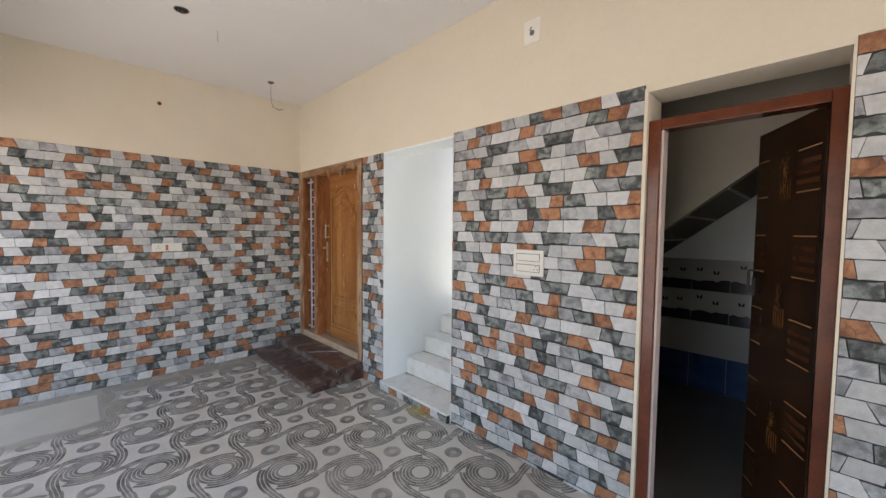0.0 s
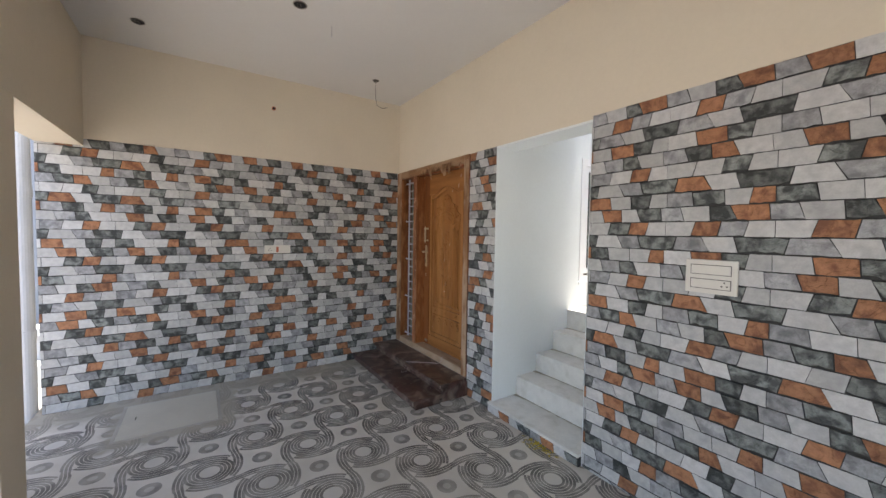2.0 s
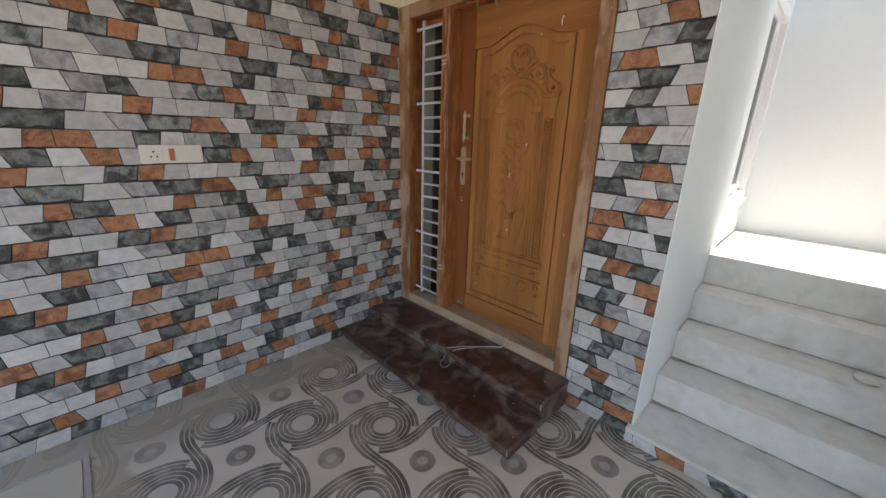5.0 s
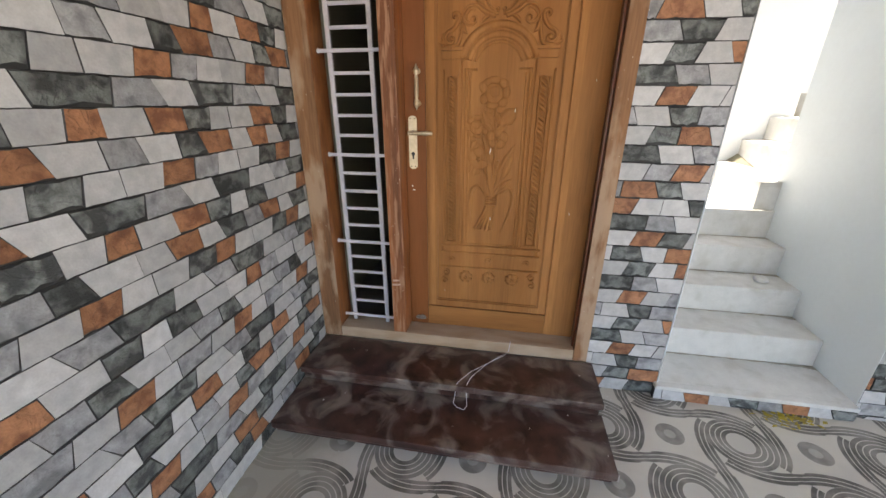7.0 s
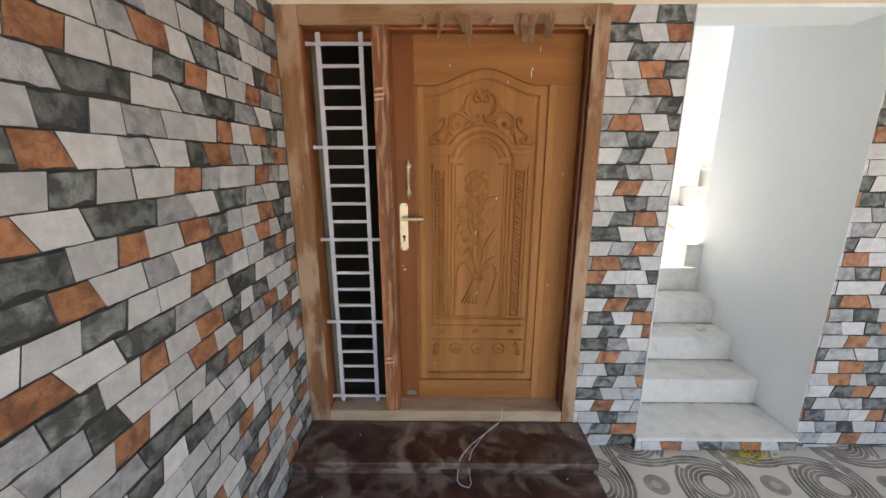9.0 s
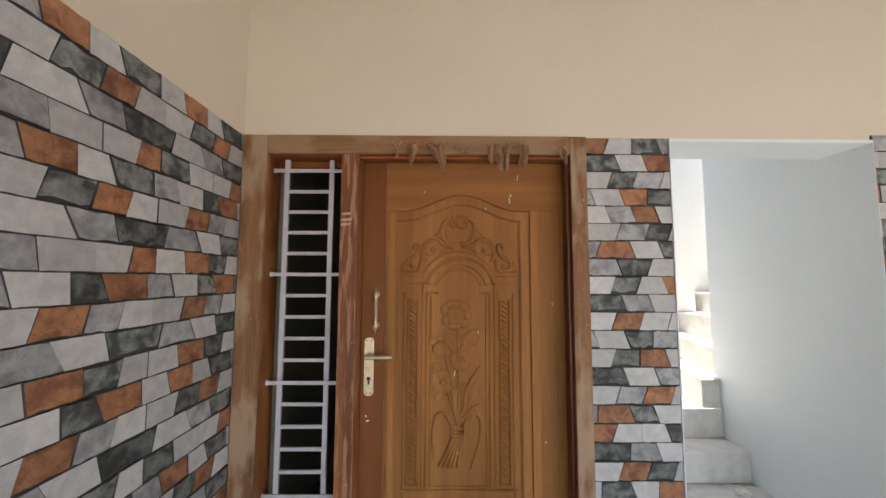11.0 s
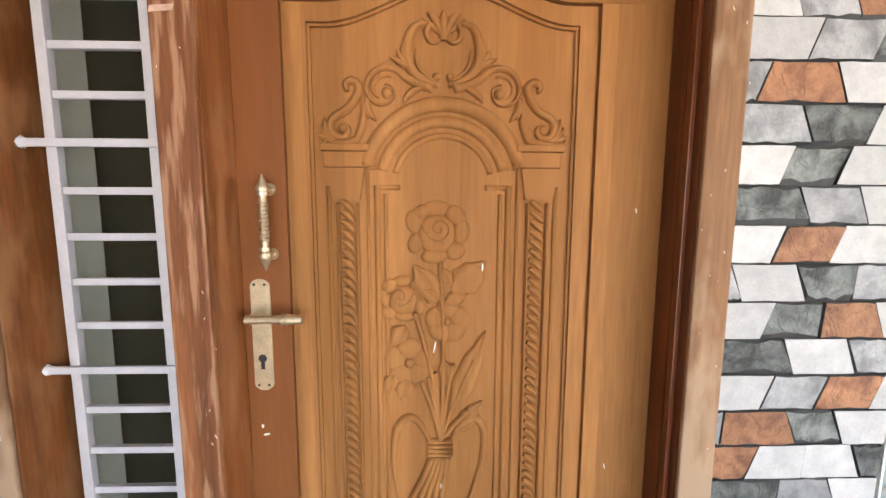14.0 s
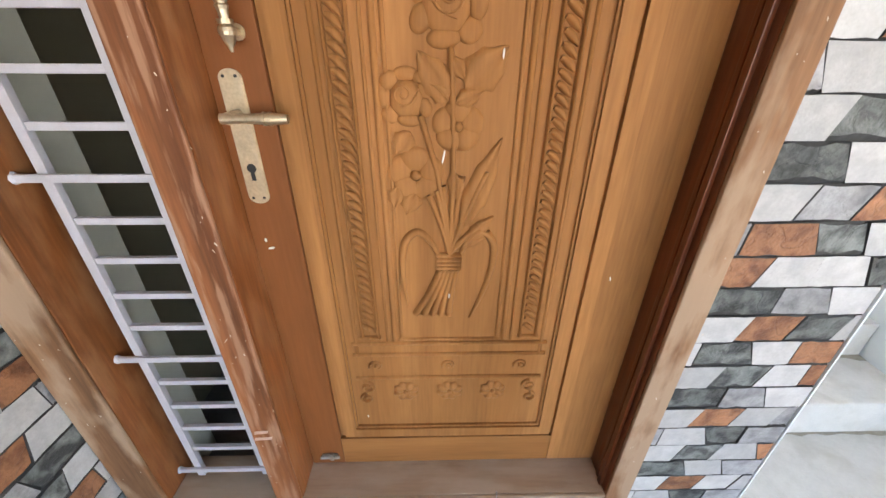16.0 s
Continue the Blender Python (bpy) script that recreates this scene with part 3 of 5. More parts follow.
def facing(wall, m, length, rows, origin, cells, parts_from, parts_to, top=TOP, given=None):
    """Stone courses on a wall: m puts u along the wall, z up and -y outwards; stones between the two bounds are pieces, the rest joined."""
    verts, faces, mats = [], [], []
    for i in range(rows):
        z1 = top - ROW * i
        z0 = max(0.0, z1 - ROW)
        if z1 - z0 < 0.01:
            continue
        for c, lo, hi in (given[i] if given and i < len(given) else course(i, length, origin, cells)):
            out = rng.choice((0.004, 0.0055, 0.007))
            mid = (lo[0] + hi[0]) / 2
            if parts_from <= mid <= parts_to:
                o = Vector((lo[0], 0, z0))
                key = (c, out, round(z1 - z0, 3), *(round(v - lo[0], 3) for v in (*lo, *hi)))
                if key not in STONE_MESH:
                    me = bpy.data.meshes.new("stone")
                    k = [v - lo[0] for v in (*lo, *hi)]
                    me.from_pydata(stone_verts(k[:2], k[2:], z1 - z0, out, c), [], STONE_FACES)
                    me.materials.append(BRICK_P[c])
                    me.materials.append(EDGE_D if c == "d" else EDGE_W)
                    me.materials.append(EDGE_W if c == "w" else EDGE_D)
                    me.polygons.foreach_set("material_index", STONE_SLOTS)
                    STONE_MESH[key] = me
                ob = new("stone", STONE_MESH[key])
                ob.matrix_world = m @ Matrix.Translation(o)
                ob.parent = wall
            else:
                n = len(verts)
                verts += [m @ Vector((u, y, z + z0)) for u, y, z in stone_verts(lo, hi, z1 - z0, out, c)]
                faces += [tuple(n + k for k in f) for f in STONE_FACES]
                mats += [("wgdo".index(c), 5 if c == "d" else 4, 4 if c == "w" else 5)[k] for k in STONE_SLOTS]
    if verts:
        me = bpy.data.meshes.new("stone_courses")
        me.from_pydata(verts, [], faces)
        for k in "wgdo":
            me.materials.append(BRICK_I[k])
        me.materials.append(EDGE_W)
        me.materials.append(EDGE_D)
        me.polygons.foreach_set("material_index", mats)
        ob = new("stone_courses", me)
        ob.parent = wall
        ob["kind"] = "stuff"


STRIP = """o25/ w55| d88\\ g100|;d38\\ w70\\ o100|;w28/ d58/ g90/ w100|;g8\\ w42\\ o72| d100|;w25\\ g55\\ o83\\ w100|;w36/ g70/ d97/ w100|;g12/ o52\\ w85\\ d100|;
g36\\ d72/ w100|;w28/ d58/ w88\\ o100|;d40\\ g72\\ w100|;w28/ o60/ w92/ w100|;g7\\ w42\\ d72| g100|;w26/ d56| o88\\ w100|;d40\\ w75\\ g100|;w30/ g60/ o92/ w100|;
g6| o45\\ d72\\ w100|;o25/ w55| w85\\ d100|;d42| g74\\ w100|;w30/ o62/ d92/ w100|;w8| d44\\ w72| o100|;w28/ d60/ w88| o100|;d40| g70\\ w100|;w28/ o58/ w88/ g100|;
g8| w42\\ d70| g100|;w28/ d58/ w90\\ o100|;d40\\ w70\\ g100|;w28/ o58/ w88/ w100|;w8| w40\\ d68| g100|;w28/ d60| o100|;o26/ w60/ d100|;w40| d75/ w100|"""


def strip_rows(length):
    rows = []
    for text in STRIP.replace("\n", "").split(";"):
        row, lo = [], (0.0, 0.0)
        for word in text.split():
            e = int(word[1:-1]) / 100 * length
            s = {"/": 0.013, "\\": -0.013, "|": 0.002}[word[-1]] if e < length - 1e-6 else 0.0
            hi = (e - s, e + s)
            row.append((word[0], lo, hi))
            lo = hi
        rows.append(row)
    return rows


def on_north(x):
    return Matrix.Translation((x, NY + 0.008, 0))


part("joint_bed", boxes((-4.574, -4.5695, -0.95, 2.26, 0.0, TOP)), JOINT, wall_west)
part("joint_bed", boxes((-3.0715, -2.7005, NY + 0.0085, 2.2745, 0.0, TOP), (-1.788, -0.4305, NY + 0.0085, 2.2745, 0.0, TOP + 0.022), (0.2975, 3.19, NY + 0.0085, 2.2745, 0.0, TOP + 0.012),
                         (-2.715, -1.795, 2.235, 2.271, 0.0, 0.062)), JOINT, wall_north)
facing(wall_north, on_north(-3.0715), 0.371, 30, 0.0, None, -1, 9, given=strip_rows(0.371))
facing(wall_north, on_north(-1.788), 1.3575, 31, 0.0155, designs(3, "0232103", "0101041", "4304103"), -1, 0.42, top=TOP + 0.022)
facing(wall_north, on_north(0.2975), 2.89, 31, -0.10, designs(5), 99, 99, top=TOP + 0.012)
facing(wall_north, Matrix.Translation((-2.715, 2.235, 0)), 0.92, 1, 0.06, designs(8), -1, 9, top=0.0625)
facing(wall_west, Matrix.Translation((WX - 0.008, -0.95, 0)) @ pose(0, 0, 0, 0, 0, 90), 3.208, 30, 3.208 - 8 * TILE, designs(2), 2.30, 9)

# ---- entrance door with its side light ----
FY = 2.245                                   # front of the frame
door = tagged(new("entrance_door"), "carved teak front door, closed, in a weathered wooden frame with barred side light", "door")


def member(name, x0, x1, z0, z1, face, body, deep=2.395, groove=False, vertical=True):
    """A frame member: worn front face and an inner rebate with a bead."""
    bm = boxes((x0, x1, FY + 0.012, deep, z0, z1), bevel=0.004)
    ob = part(name, bm, body, door)
    part("front_face", boxes((x0, x1, FY, FY + 0.0115, z0, z1), bevel=0.004), face, ob, "dusty faded wood")
    return ob


member("jamb", -4.559, -4.455, 0.172, 2.283, FACEV, FRAMEV)
member("mullion", -4.133, -4.059, 0.241, 2.199, wood("scuffed_mullion_wood", (0.27, 0.098, 0.037), (0.15, 0.048, 0.018), 0.5, "z", second=(0.40, 0.215, 0.13), amount=0.75, cut=(0.50, 0.62), flakes=(62.0, 0.10), bump=0.6, var=0.5), FRAMEV)
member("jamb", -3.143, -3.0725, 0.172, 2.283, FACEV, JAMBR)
member("head", -4.454, -3.144, 2.20, 2.283, FACEH, FRAMEH)
SILLW = wood("dusty_sill_wood", (0.36, 0.25, 0.165), (0.26, 0.16, 0.095), 0.8, "x", second=(0.44, 0.34, 0.25), amount=0.7, cut=(0.42, 0.60), flakes=(14.0, 0.3), bump=0.3)
member("sill", -4.454, -3.144, 0.172, 0.24, SILLW, SILLW)
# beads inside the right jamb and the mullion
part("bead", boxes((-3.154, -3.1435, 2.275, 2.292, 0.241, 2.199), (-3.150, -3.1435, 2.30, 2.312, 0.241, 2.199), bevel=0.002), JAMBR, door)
part("bead", boxes((-4.058, -3.155, 2.272, 2.290, 2.188, 2.1995), (-4.058, -3.155, 2.298, 2.310, 2.192, 2.1995), bevel=0.002), FRAMEH, door)
part("bead", boxes((-4.4535, -4.134, 2.360, 2.394, 2.17, 2.1995), bevel=0.003), FRAMEH, door)

# white bars
for x in (-4.400, -4.199):
    part("upright_bar", boxes((x - 0.0105, x + 0.0105, 2.329, 2.345, 0.241, 2.198), bevel=0.0015), PAINTW, door, "white painted steel bar")
for k in range(5):
    z = 2.146 - 0.4665 * k
    part("cross_bar", boxes((-4.4545, -4.1335, 2.320, 2.3285, z - 0.008, z + 0.008), bevel=0.0015), PAINTW, door, "white painted steel bar")
    bm = bmesh.new()
    bmesh.ops.create_icosphere(bm, subdivisions=2, radius=0.011, matrix=Matrix.Translation((-4.452, 2.325, z)) @ Matrix.Diagonal((0.6, 0.9, 1.1, 1)))
    for v in bm.verts:
        v.co += Vector((math.sin(v.co.z * 900 + z), math.sin(v.co.x * 1100), math.sin(v.co.y * 1000 + 2))) * 0.0016
    part("filler", bm, PAINTW, door, "rough white filler round a bar end")
    if k < 4:
        for j in range(1, 5):
            zz = z - 0.0933 * j
            part("rung", boxes((-4.3885, -4.2105, 2.331, 2.343, zz - 0.0075, zz + 0.0075), bevel=0.0015), PAINTW, door, "white painted steel bar")

# leaf
LY = 2.362
LX0, LX1, LZ0, LZ1 = -4.058, -3.144, 0.242, 2.198
leaf = part("leaf", boxes((LX0, LX1, LY + 0.014, LY + 0.045, LZ0, LZ1)), TEAK, door)
# the panel's outline: straight sides and a swept top
def swept(x0, x1, z0, ztop, peak, n=28, inset=0.0):
    pts = [(x0 + inset, z0 + inset), (x1 - inset, z0 + inset)]
    mid = (x0 + x1) / 2 + 0.012
    for i in range(n + 1):
        s = i / n
        x = x1 - inset + (x0 + 2 * inset - x1) * s
        t = max(0.0, 1 - abs(x - mid) / ((x1 - x0) * 0.40))
        pts.append((x, ztop - inset + peak * (t * t * (3 - 2 * t))))
    return pts


PX0, PX1, PZ0, PZ1, PEAK = -3.944, -3.299, 0.366, 1.970, 0.076


def frame_between(bm, outer, inner, y0, y1):
    """A flat ring between two outlines of equal length, with its front at y0."""
    n = len(outer)
    o0 = [bm.verts.new((x, y0, z)) for x, z in outer]
    i0 = [bm.verts.new((x, y0, z)) for x, z in inner]
    o1 = [bm.verts.new((x, y1, z)) for x, z in outer]
    i1 = [bm.verts.new((x, y1, z)) for x, z in inner]
    for k in range(n):
        j = (k + 1) % n
        bm.faces.new((o0[k], o0[j], i0[j], i0[k]))
        bm.faces.new((i0[k], i0[j], i1[j], i1[k]))
        bm.faces.new((o0[j], o0[k], o1[k], o1[j]))
    bmesh.ops.recalc_face_normals(bm, faces=bm.faces)
    return bm


out = swept(PX0, PX1, PZ0, PZ1, PEAK)
# stiles and rails round the panel
part("lock_stile", boxes((LX0, PX0 - 0.012, LY, LY + 0.0138, LZ0, LZ1), bevel=0.002), TEAKDARK, leaf, "dark stained stile")
part("hinge_stile", boxes((PX1 + 0.004, LX1, LY, LY + 0.0138, LZ0, PZ1 + 0.0035), bevel=0.001), TEAK, leaf)
bm = bmesh.new()
top = [p for p in out if p[1] > PZ0 + 0.5]
prism(bm, [(LX1, LZ1), (PX0 - 0.0115, LZ1), (PX0 - 0.0115, PZ1)] + [(x, z + 0.004) for x, z in top[::-1]] + [(LX1, PZ1 + 0.004)], "y", LY + 0.0002, LY + 0.0138)
part("top_rail", bm, TEAKH, leaf)
part("bottom_rail", boxes((PX0 - 0.0115, PX1 + 0.0035, LY + 0.0005, LY + 0.0138, LZ0, PZ0 - 0.004), bevel=0.002), TEAKH, leaf)
# raised border inside the groove
bm = bmesh.new()
frame_between(bm, swept(PX0, PX1, PZ0, PZ1, PEAK, inset=0.006), swept(PX0, PX1, PZ0, PZ1, PEAK, inset=0.041), LY - 0.001, LY + 0.014)
part("border_moulding", bm, TEAK, leaf)
bm = bmesh.new()
frame_between(bm, swept(PX0, PX1, PZ0, PZ1, PEAK, inset=0.0415), swept(PX0, PX1, PZ0, PZ1, PEAK, inset=0.047), LY + 0.006, LY + 0.014)
part("border_moulding", bm, TEAK, leaf)


def bead(bm, pts, w, h, y=None, taper=False):
    """A rounded moulding along points (x, z) on the leaf, w wide and h proud."""
    y = LY + 0.0137 if y is None else y
    prof = [(-0.5, 0.0), (-0.42, 0.55), (-0.2, 0.92), (0.0, 1.0), (0.2, 0.92), (0.42, 0.55), (0.5, 0.0)]
    rows = []
    n = len(pts)
    for i, (x, z) in enumerate(pts):
        a, c = pts[max(i - 1, 0)], pts[min(i + 1, n - 1)]
        d = Vector((c[0] - a[0], c[1] - a[1]))
        d = d.normalized() if d.length > 1e-9 else Vector((0, 1))
        nx, nz = -d.y, d.x
        k = 1.0
        if taper:
            s = i / (n - 1)
            k = max(0.12, math.sin(math.pi * min(1, 0.12 + 0.85 * s)) ** 0.6) if taper is True else max(0.1, 1 - s)
        rows.append([bm.verts.new((x + nx * u * w * k, y - v * h * (0.4 + 0.6 * k), z + nz * u * w * k)) for u, v in prof])
    for a, c in zip(rows, rows[1:]):
        for k in range(len(prof) - 1):
            bm.faces.new((a[k], c[k], c[k + 1], a[k + 1]))
    for r in (rows[0][::-1], rows[-1]):
        bm.faces.new(r)
    return bm


def arc(cx, cz, r, a0, a1, n=20, rz=None):
    rz = r if rz is None else rz
    return [(cx + r * math.cos(radians(a0 + (a1 - a0) * i / n)), cz + rz * math.sin(radians(a0 + (a1 - a0) * i / n))) for i in range(n + 1)]


def spiral(cx, cz, r0, r1, a0, a1, n=26):
    out = []
    for i in range(n + 1):
        s = i / n
        r, a = r0 + (r1 - r0) * s, radians(a0 + (a1 - a0) * s)
        out.append((cx + r * math.cos(a), cz + r * math.sin(a)))
    return out


def curve(a, b, c, n=12):
    """A quadratic bend from a by b to c."""
    return [((1 - s) ** 2 * a[0] + 2 * s * (1 - s) * b[0] + s * s * c[0], (1 - s) ** 2 * a[1] + 2 * s * (1 - s) * b[1] + s * s * c[1]) for s in (i / n for i in range(n + 1))]


def dome(bm, cx, cz, rx, rz, h, turn=0.0, n=14, rows=4, y=None):
    """A low rounded boss, like a petal."""
    y = LY + 0.0137 if y is None else y
    c, s = math.cos(radians(turn)), math.sin(radians(turn))
    rings = []
    for j in range(rows):
        k = math.cos(j / rows * math.pi / 2)
        hh = math.sin(j / rows * math.pi / 2) * h
        ring = []
        for i in range(n):
            a = i * math.tau / n
            u, v = rx * k * math.cos(a), rz * k * math.sin(a)
            ring.append(bm.verts.new((cx + u * c - v * s, y - hh, cz + u * s + v * c)))
        rings.append(ring)
    for a, b in zip(rings, rings[1:]):
        for i in range(n):
            bm.faces.new((a[i], b[i], b[(i + 1) % n], a[(i + 1) % n]))
    tip = bm.verts.new((cx, y - h, cz))
    for i in range(n):
        bm.faces.new((rings[-1][i], tip, rings[-1][(i + 1) % n]))
    bmesh.ops.recalc_face_normals(bm, faces=bm.faces)
    return bm


def leaf_shape(bm, base, tip, width, h=0.007, bend=0.0):
    """A carved leaf: two lifted halves with a sunk midrib."""
    bx, bz = base
    dx, dz = tip[0] - bx, tip[1] - bz
    L = math.hypot(dx, dz)
    ux, uz = dx / L, dz / L
    y = LY + 0.0137
    n = 9
    rows = []
    for i in range(n + 1):
        s = i / n
        w = width * math.sin(math.pi * s ** 0.8) * (1 + 0.12 * math.sin(s * 22))
        off = bend * math.sin(math.pi * s)
        px, pz = bx + ux * L * s - uz * off, bz + uz * L * s + ux * off
        rows.append([bm.verts.new((px - uz * w * k, y - d * h, pz + ux * w * k)) for k, d in ((-1, 0), (-0.75, 0.85), (-0.3, 0.8), (0, 0.35), (0.3, 0.8), (0.75, 0.85), (1, 0))])
    for a, c in zip(rows, rows[1:]):
        for k in range(6):
            bm.faces.new((a[k], c[k], c[k + 1], a[k + 1]))
    return bm


def rose(bm, cx, cz, r, flip=1):
    """A carved rose: two rings of scalloped petals round a rolled heart."""
    y = LY + 0.0137
    for k, (u, v, a, b, turn) in enumerate(((-0.74, 0.34, 0.30, 0.40, 20), (-0.68, -0.32, 0.28, 0.38, -24), (-0.10, -0.76, 0.46, 0.26, 4), (0.58, -0.60, 0.34, 0.30, 30), (0.78, 0.04, 0.26, 0.42, -6),
                                            (0.58, 0.58, 0.36, 0.30, -38), (-0.04, 0.80, 0.44, 0.24, 2), (-0.52, 0.68, 0.28, 0.22, 30))):
        dome(bm, cx + flip * u * r, cz + v * r, a * r, b * r, 0.0062 + 0.0014 * (k % 3), flip * turn)
    dome(bm, cx - flip * 0.04 * r, cz - 0.06 * r, r * 0.62, r * 0.66, 0.0125, 0, 20, 6)
    bead(bm, [(cx + flip * (p - cx), w) for p, w in spiral(cx + 0.06 * r, cz + 0.14 * r, r * 0.42, r * 0.06, 190, 760, 44)], r * 0.085, 0.0036, y - 0.0102)
    bead(bm, [(cx + flip * (p - cx), w) for p, w in curve((cx - 0.50 * r, cz + 0.30 * r), (cx - 0.34 * r, cz - 0.20 * r), (cx + 0.22 * r, cz - 0.34 * r), 12)], r * 0.10, 0.0040, y - 0.0095, taper=True)


def flower(bm, cx, cz, r, petals=5):
    for i in range(petals):
        a = i * 360 / petals + 18
        dome(bm, cx + 0.58 * r * math.cos(radians(a)), cz + 0.58 * r * math.sin(radians(a)), r * 0.46, r * (0.56 if petals < 6 else 0.36), 0.0085 + 0.0016 * (i % 2), a)
    dome(bm, cx, cz, r * 0.22, r * 0.22, 0.0130)


CXP = -3.622                                  # the panel's middle line
# arch and its capitals
for r, w, h in ((0.172, 0.032, 0.013), (0.1355, 0.026, 0.009), (0.106, 0.014, 0.006)):
    bm = bmesh.new()
    bead(bm, arc(CXP, 1.602, r, 14, 166, 30), w, h)
    part("arch_moulding", bm, TEAK, leaf, smooth=True)
for s in (-1, 1):
    xo = CXP + s * 0.209
    bm = boxes((xo - 0.052, xo + 0.052, LY - 0.001, LY + 0.0137, 1.674, 1.690), (xo - 0.046, xo + 0.046, LY + 0.002, LY + 0.0137, 1.640, 1.6735), bevel=0.004)
    prism(bm, [(xo - 0.030, 1.572), (xo + 0.030, 1.572), (xo + 0.040, 1.639), (xo - 0.040, 1.639)], "y", LY + 0.004, LY + 0.0137)
    part("capital", bm, TEAK, leaf)
    bm = bmesh.new()
    x = CXP + s * 0.143
    bead(bm, [(x, 1.598), (x - s * 0.05, 1.598)], 0.011, 0.007)
    bead(bm, [(x, 1.602), (x, 0.755)], 0.014, 0.008)
    bead(bm, [(x - s * 0.018, 1.585), (x - s * 0.018, 0.765)], 0.009, 0.006)
    bead(bm, [(x + s * 0.018, 1.64), (x - s * 0.012, 1.64)], 0.009, 0.006)
    bead(bm, [(x + s * 0.020, 1.64), (x + s * 0.020, 0.755)], 0.008, 0.006)
    part("panel_moulding", bm, TEAK, leaf, smooth=True)
    xc = CXP + s * 0.207
    bm = bmesh.new()
    for k in range(37):
        z = 0.788 + 0.0212 * k
        bead(bm, curve((xc - 0.0145, z + 0.017), (xc, z + 0.012), (xc + 0.0145, z - 0.008), 5), 0.0165, 0.0105, taper=True)
    for e in (-1, 1):
        bead(bm, [(xc + e * 0.021, 0.765), (xc + e * 0.021, 1.565)], 0.008, 0.010)
    bead(bm, [(xc - 0.028, 0.765), (xc + 0.028, 0.765)], 0.010, 0.009)
    bead(bm, [(xc + s * 0.040, 0.70), (xc + s * 0.040, 1.60)], 0.010, 0.005)
    part("twisted_column", bm, TEAK, leaf, "carved rope column", smooth=True)
# lower bands and rosettes
bm = bmesh.new()
for z in (0.742, 0.703, 0.616):
    bead(bm, [(PX0 + 0.062, z), (PX1 - 0.062, z)], 0.012, 0.008)
bead(bm, [(CXP - 0.13, 0.757), (CXP + 0.13, 0.757)], 0.010, 0.006)
part("panel_moulding", bm, TEAK, leaf, smooth=True)
for x in (-0.122, 0.003, 0.128):
    bm = bmesh.new()
    flower(bm, CXP + x, 0.560, 0.037, 8)
    part("rosette", bm, TEAK, leaf, smooth=True)
for x in (-0.20, 0.0, 0.20):
    bm = bmesh.new()
    bead(bm, spiral(CXP + x, 0.660, 0.020, 0.004, 200, -160), 0.008, 0.006)
    dome(bm, CXP + x, 0.660, 0.007, 0.007, 0.007)
    part("scroll", bm, TEAK, leaf, smooth=True)
for s in (-1, 1):
    bm = bmesh.new()
    bead(bm, spiral(CXP + s * 0.232, 0.578, 0.022, 0.006, 90, 90 + s * 420), 0.009, 0.008)
    bead(bm, spiral(CXP + s * 0.236, 0.532, 0.020, 0.005, 90, 90 - s * 420), 0.009, 0.008)
    part("scroll", bm, TEAK, leaf, smooth=True)
